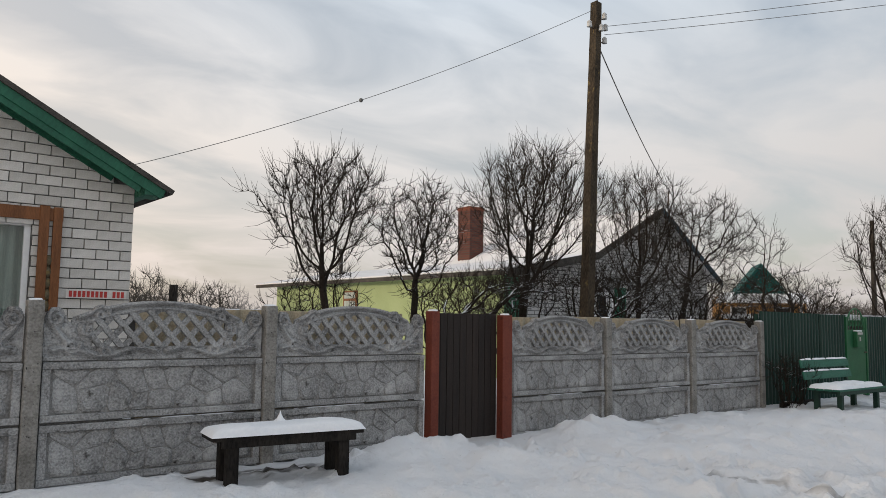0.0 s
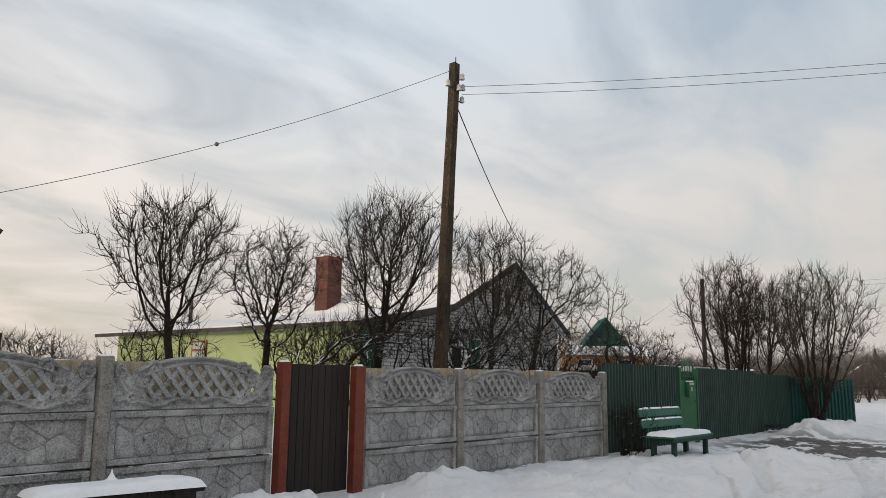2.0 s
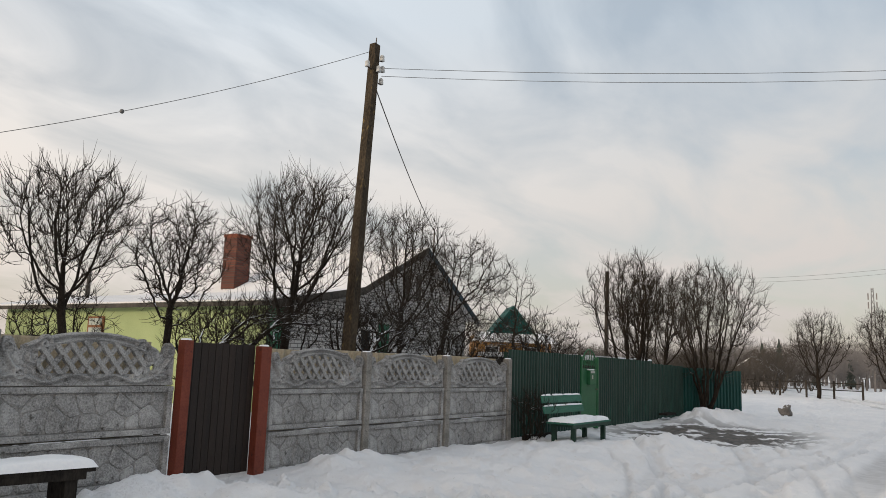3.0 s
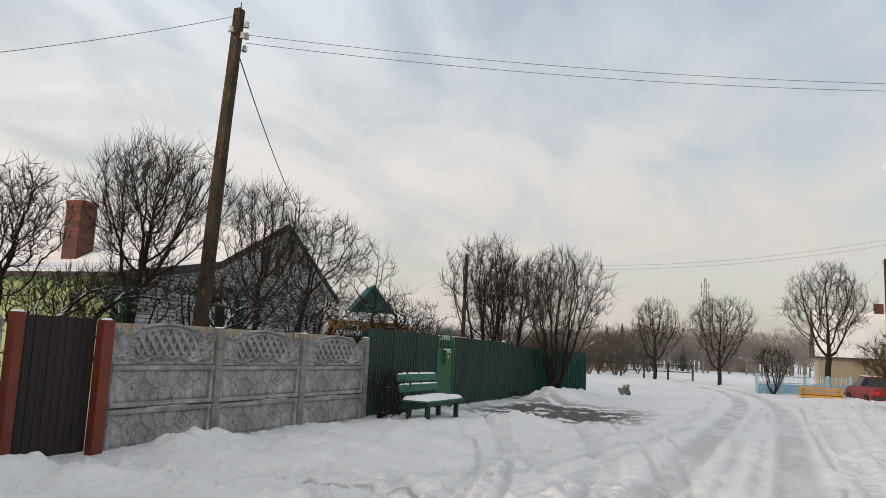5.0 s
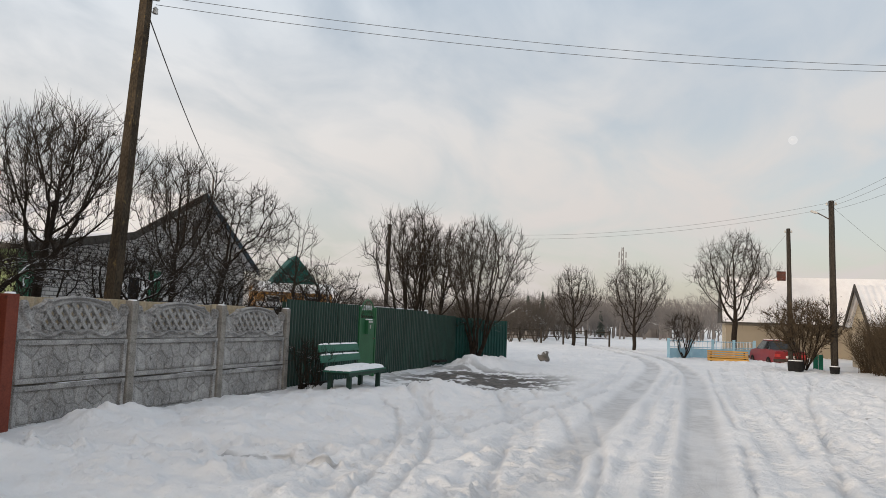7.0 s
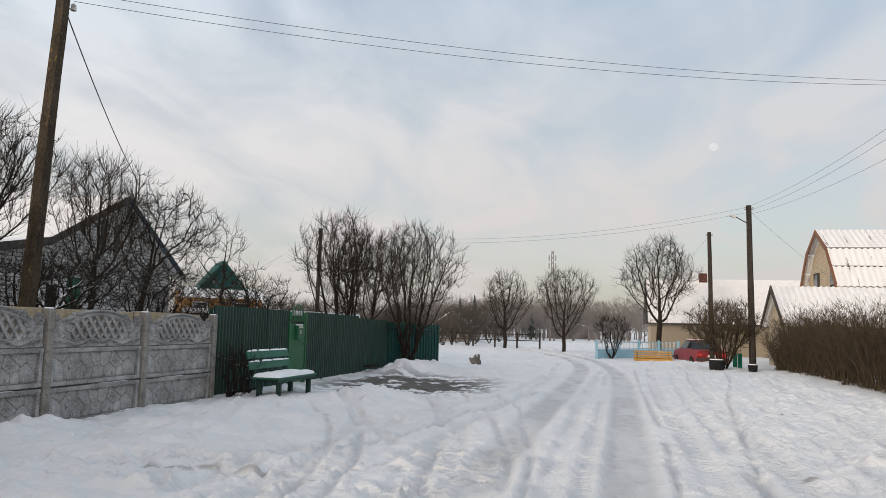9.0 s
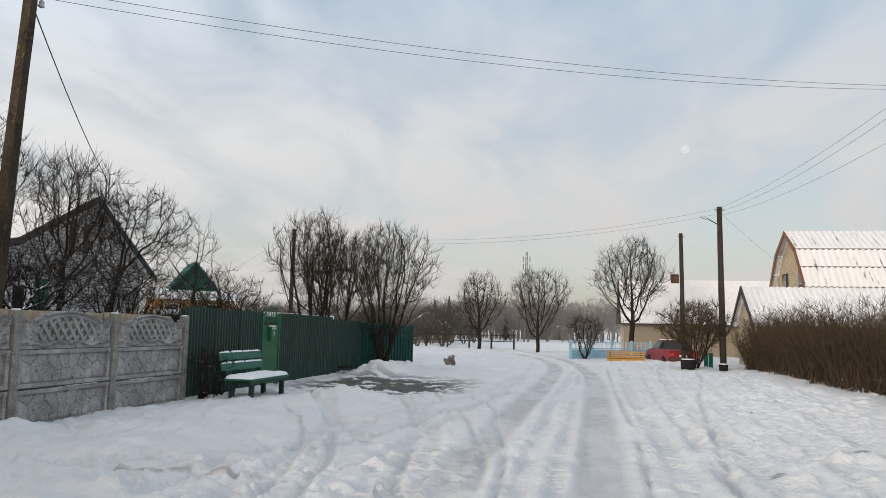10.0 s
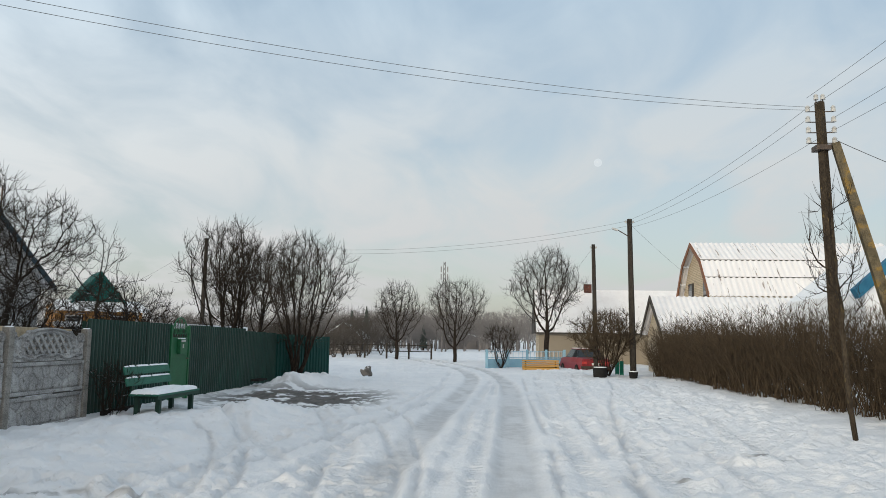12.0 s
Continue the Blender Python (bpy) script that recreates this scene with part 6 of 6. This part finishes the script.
prism(bm, [(sx - 2.4, sy - 0.3, 0), (sx + 2.4, sy - 0.3, 0), (sx + 2.4, sy - 0.3, 1.95), (sx, sy - 0.3, 3.6), (sx - 2.4, sy - 0.3, 1.95)], (0, -10, 0))
part("wall", bm, CREAM_WALL_X, shed2, "cream brick wall")
bh = thing("blue_roofed_house", (0, 0, 0), 0, "house corner with a blue painted roof edge beyond the hedge", "house")
bm = bmesh.new()
prism(bm, [(26.0, -11.6, 3.3), (26.0, -14.2, 5.6), (26.0, -14.2, 5.2), (26.0, -11.75, 3.0)], (0.35, 0, 0))
part("barge_board", bm, BLUE_ROOF, bh, "blue painted barge board")
bm = bmesh.new()
prism(bm, [(26.2, -12.0, 0), (26.2, -17.5, 0), (26.2, -17.5, 3.2), (26.2, -14.4, 5.2), (26.2, -12.0, 3.2)], (7, 0, 0))
part("wall", bm, SNOW, bh, "white wall")

# yellow bench
yb = thing("slatted_bench", (39.2, -2.0, -0.05), -90, "yellow varnished slatted wooden bench in the snow", "bench")
for k in range(4):
    part("back_slat", boxed(0, 0.22, 0.20 + 0.105 * k, 1.85, 0.035, 0.07, bevel=0.008), YELLOW_WOOD, yb)
for k in range(3):
    part("seat_slat", boxed(0, -0.18 + 0.14 * k, 0.24, 1.85, 0.11, 0.035, bevel=0.008), YELLOW_WOOD, yb)
part("front_board", boxed(0, -0.25, 0.13, 1.85, 0.035, 0.11, bevel=0.008), YELLOW_WOOD, yb)
for s in (-1, 1):
    part("leg", boxed(s * 0.75, 0.0, 0.12, 0.08, 0.4, 0.24), BLACK_WOOD, yb)
    part("back_post", boxed(s * 0.75, 0.25, 0.28, 0.07, 0.04, 0.52), BLACK_WOOD, yb)

# pale blue fence
bf = thing("blue_picket_fence", (0, 0, 0), 0, "pale blue low fence with thin white pickets", "picket fence")
A, B = Vector((40.6, 0.75, 0)), Vector((44.6, -3.6, 0))
d = B - A
rz = math.degrees(math.atan2(d.y, d.x))
for i in range(4):
    p = A + d * (i + 0.5) / 4
    part("lower_panel", boxed(0, 0, 0.24, d.length / 4 - 0.12, 0.05, 0.50, bevel=0.01), BLUE_PAINT, bf, m=Matrix.Translation(p) @ pose(0, 0, 0, 0, 0, rz))
for i in range(5):
    p = A + d * i / 4
    part("fence_post", boxed(p.x, p.y, 0.48, 0.14, 0.14, 1.0), BLUE_PAINT, bf)
for i in range(56):
    p = A + d * (i + 0.5) / 56
    part("picket", boxed(p.x, p.y, 0.70, 0.035, 0.02, 0.42), WHITE_FRAME if i % 3 else BLUE_PAINT, bf)
for z in (0.55, 0.86):
    bm = bmesh.new()
    tube(bm, (A.x, A.y, z), (B.x, B.y, z), 0.02, n=6)
    part("rail", bm, BLUE_PAINT, bf)


def red_car():
    """An old saloon, seen from behind at a slant."""
    c = thing("red_car", (42.0, -4.45, -0.30), 12, "old faded red saloon car parked in the snow", "car")
    L, W = 4.0, 1.6
    sec = [(-2.0, 0.45, 0.82), (-1.95, 0.32, 0.88), (-1.2, 0.28, 0.94), (-0.85, 0.28, 0.95), (1.0, 0.28, 0.93), (1.75, 0.28, 0.86), (2.0, 0.40, 0.75)]
    bm = bmesh.new()
    rings = []
    for x, z0, z1 in sec:
        w = W / 2 * (0.93 if abs(x) > 1.9 else 1.0)
        rings.append([bm.verts.new(q) for q in ((x, -w, z0), (x, -w * 1.02, (z0 + z1) / 2), (x, -w * 0.93, z1), (x, w * 0.93, z1), (x, w * 1.02, (z0 + z1) / 2), (x, w, z0))])
    for a, b in zip(rings[:-1], rings[1:]):
        for i in range(6):
            bm.faces.new((a[i], a[(i + 1) % 6], b[(i + 1) % 6], b[i]))
    bm.faces.new(rings[0][::-1])
    bm.faces.new(rings[-1])
    bmesh.ops.recalc_face_normals(bm, faces=bm.faces[:])
    bmesh.ops.bevel(bm, geom=bm.edges[:], offset=0.03, segments=2, affect="EDGES")
    body = part("body", bm, CAR_RED, c)
    bm = bmesh.new()
    lo = [(-1.25, -0.72), (1.05, -0.72), (1.05, 0.72), (-1.25, 0.72)]
    hi = [(-0.80, -0.60), (0.35, -0.60), (0.35, 0.60), (-0.80, 0.60)]
    a = [bm.verts.new((x, y, 0.92)) for x, y in lo]
    b = [bm.verts.new((x, y, 1.36)) for x, y in hi]
    bm.faces.new(b)
    for i in range(4):
        bm.faces.new((a[i], a[(i + 1) % 4], b[(i + 1) % 4], b[i]))
    bmesh.ops.bevel(bm, geom=bm.edges[:], offset=0.04, segments=2, affect="EDGES")
    part("cabin", bm, DARK_GLASS, c, "dark glazed cabin")
    part("roof_panel", boxed(-0.22, 0, 1.37, 1.15, 1.22, 0.04, bevel=0.015), CAR_RED, c)
    part("roof_snow", boxed(-0.22, 0, 1.405, 1.05, 1.12, 0.04, bevel=0.015), SNOW, c, "snow on the roof")
    for x in (-1.25, 1.25):
        for y in (-0.74, 0.74):
            bm = bmesh.new()
            tube(bm, (x, y - 0.09, 0.29), (x, y + 0.09, 0.29), 0.29, n=20)
            wh = part("wheel", bm, RUBBER, c, "black tyre")
            bm = bmesh.new()
            tube(bm, (x, y - 0.095, 0.29), (x, y + 0.095, 0.29), 0.16, n=16)
            part("rim", bm, STEEL, wh)
    for x in (-2.03, 2.03):
        part("bumper", boxed(x, 0, 0.45, 0.10, 1.62, 0.13, bevel=0.02), STEEL, c, "dull steel bumper")
    for s in (-1, 1):
        part("tail_light", boxed(-2.0, s * 0.62, 0.68, 0.05, 0.26, 0.13, bevel=0.01), SIGN_RED, c)
        part("headlight", boxed(2.0, s * 0.58, 0.62, 0.05, 0.24, 0.15, bevel=0.01), INSULATOR, c)
    part("number_plate", boxed(-2.04, 0, 0.62, 0.02, 0.48, 0.11), SIGN_WHITE, c, "pale blank plate")


red_car()


def planter(at, r0, r1, h, material, label, name="flower_tub", category="tub"):
    ob = thing(name, at, 0, label, category)
    bm = bmesh.new()
    tube(bm, (0, 0, 0), (0, 0, h), r0, r1, 16)
    bmesh.ops.bevel(bm, geom=bm.edges[:], offset=0.015, segments=1, affect="EDGES")
    part("tub", bm, material, ob)
    bm = bmesh.new()
    tube(bm, (0, 0, h - 0.02), (0, 0, h + 0.03), r1 * 0.92, r1 * 0.85, 16)
    part("snow_fill", bm, SNOW, ob, "snow filling the rim")


planter((32.6, -4.15, 0), 0.28, 0.30, 0.40, RUBBER, "black tyre planter at the foot of the shrub", "tyre_planter", "planter")
planter((32.2, -5.45, 0), 0.16, 0.19, 0.26, RUBBER, "small black bucket in the snow", "bucket", "bucket")
tubg = thing("green_gate_panel", (34.3, -5.0, -0.2), 10, "bright green boarded panel between the pole and the shrub", "gate panel")
for i in range(2):
    part("board", boxed(0, -0.30 + 0.2 * i, 0.42, 0.03, 0.18, 0.84, bevel=0.005), GREEN_TUB, tubg)

# boulder, far mast, far roofs, stub post, tethered rail
bm = bmesh.new()
bmesh.ops.create_icosphere(bm, subdivisions=3, radius=0.21)
for v in bm.verts:
    v.co += noise.noise_vector(v.co * 4.5) * 0.13
    v.co.z *= 1.05
ob = part("boulder", bm, STONE, None, m=pose(30.4, 5.25, 0.14))
tagged(ob, "grey boulder dusted with snow at the roadside", "boulder")
mast = thing("radio_mast", (300, 23.7, 0), 0, "thin far lattice radio mast above the trees", "radio mast")
segs = []
for i in range(16):
    z0, z1 = i * 2.0, i * 2.0 + 2.0
    w0, w1 = 1.1 * (1 - i / 22), 1.1 * (1 - (i + 1) / 22)
    cs = ((-1, -1), (1, -1), (1, 1), (-1, 1))
    for k, (a, b) in enumerate(cs):
        c, d2 = cs[(k + 1) % 4]
        segs.append((a * w0, b * w0, z0, a * w1, b * w1, z1, 0.09, 0.09))
        segs.append((a * w0, b * w0, z0, c * w1, d2 * w1, z1, 0.06, 0.06))
put("lattice", tubes_mesh("lattice", segs, 4), FAR_HAZE, mast)
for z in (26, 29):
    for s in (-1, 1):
        part("antenna", boxed(-0.2, s * 1.3, z, 0.5, 0.35, 2.2), FAR_HAZE, mast)
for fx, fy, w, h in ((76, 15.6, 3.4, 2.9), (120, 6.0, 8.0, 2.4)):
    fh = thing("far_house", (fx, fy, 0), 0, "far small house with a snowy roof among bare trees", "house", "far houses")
    part("wall", boxed(0, 0, h * 0.3, 4, w, h * 0.62), FAR_HAZE, fh)
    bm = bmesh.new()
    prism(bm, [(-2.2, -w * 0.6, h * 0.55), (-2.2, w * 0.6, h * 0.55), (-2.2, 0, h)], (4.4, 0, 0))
    part("roof", bm, FAR_HAZE, fh)
    for s in (-1, 1):
        bm = bmesh.new()
        prism(bm, [(-2.3, 0, h + 0.08), (-2.3, s * w * 0.62, h * 0.54), (-2.3, s * w * 0.62, h * 0.50), (-2.3, 0, h - 0.02)], (4.6, 0, 0))
        part("roof_snow", bm, SNOW, fh)
rail_fence = thing("rail_fence", (0, 0, 0), 0, "thin grey post and rail fence before the orchard scrub", "rail fence")
for i in range(13):
    part("fence_post", boxed(56.5 + 0.25 * i, 5.2 + 1.7 * i, 0.55, 0.12, 0.12, 1.2), POLE_DARK, rail_fence)
for z in (0.55, 1.0):
    bm = bmesh.new()
    tube(bm, (56.5, 5.2, z), (59.5, 25.6, z), 0.03, n=6)
    part("rail", bm, POLE_DARK, rail_fence)
sp = taper_pole("stub_post", (4.55, 13.0, -0.1), (4.55, 13.0, 2.05), 0.13, 0.12, POLE_DARK, "short dark wooden post in the garden", 6, "post")
sf = thing("slatted_fence", (3.5, 12.2, 0), 60, "weathered brown slatted fence beside the brick house", "slatted fence")
for i in range(8):
    part("slat", boxed(i * 0.10 - 0.4, 0, 1.05 - 0.03 * i, 0.085, 0.02, 2.1 - 0.06 * i), ASBESTOS, sf)
part("rail", boxed(-0.05, 0.03, 1.3, 0.9, 0.04, 0.06), BROWN_WOOD, sf)
hut = thing("garden_hut", (5.6, 16.5, 0), 0, "low garden hut with a snow-covered roof seen over the fence", "hut")
part("wall", boxed(0, 0, 0.75, 3.4, 2.0, 1.5), ROOF_EDGE, hut)
part("roof", boxed(0, 0, 1.62, 3.9, 2.5, 0.14, bevel=0.04), SNOW, hut, "snow-covered roof")
# the moon, far off and pale by day
bm = bmesh.new()
bmesh.ops.create_uvsphere(bm, u_segments=24, v_segments=16, radius=12.0)
MOON, _nt, _b = nodes_of("day_moon")
_b.inputs["Base Color"].default_value = (0, 0, 0, 1)
_b.inputs["Emission Color"].default_value = (0.86, 0.87, 0.89, 1)
_b.inputs["Emission Strength"].default_value = 0.78
tagged(part("moon", bm, MOON, None, m=pose(2320, -283, 546)), "pale daytime moon in the hazy sky", "moon", kind="structure")
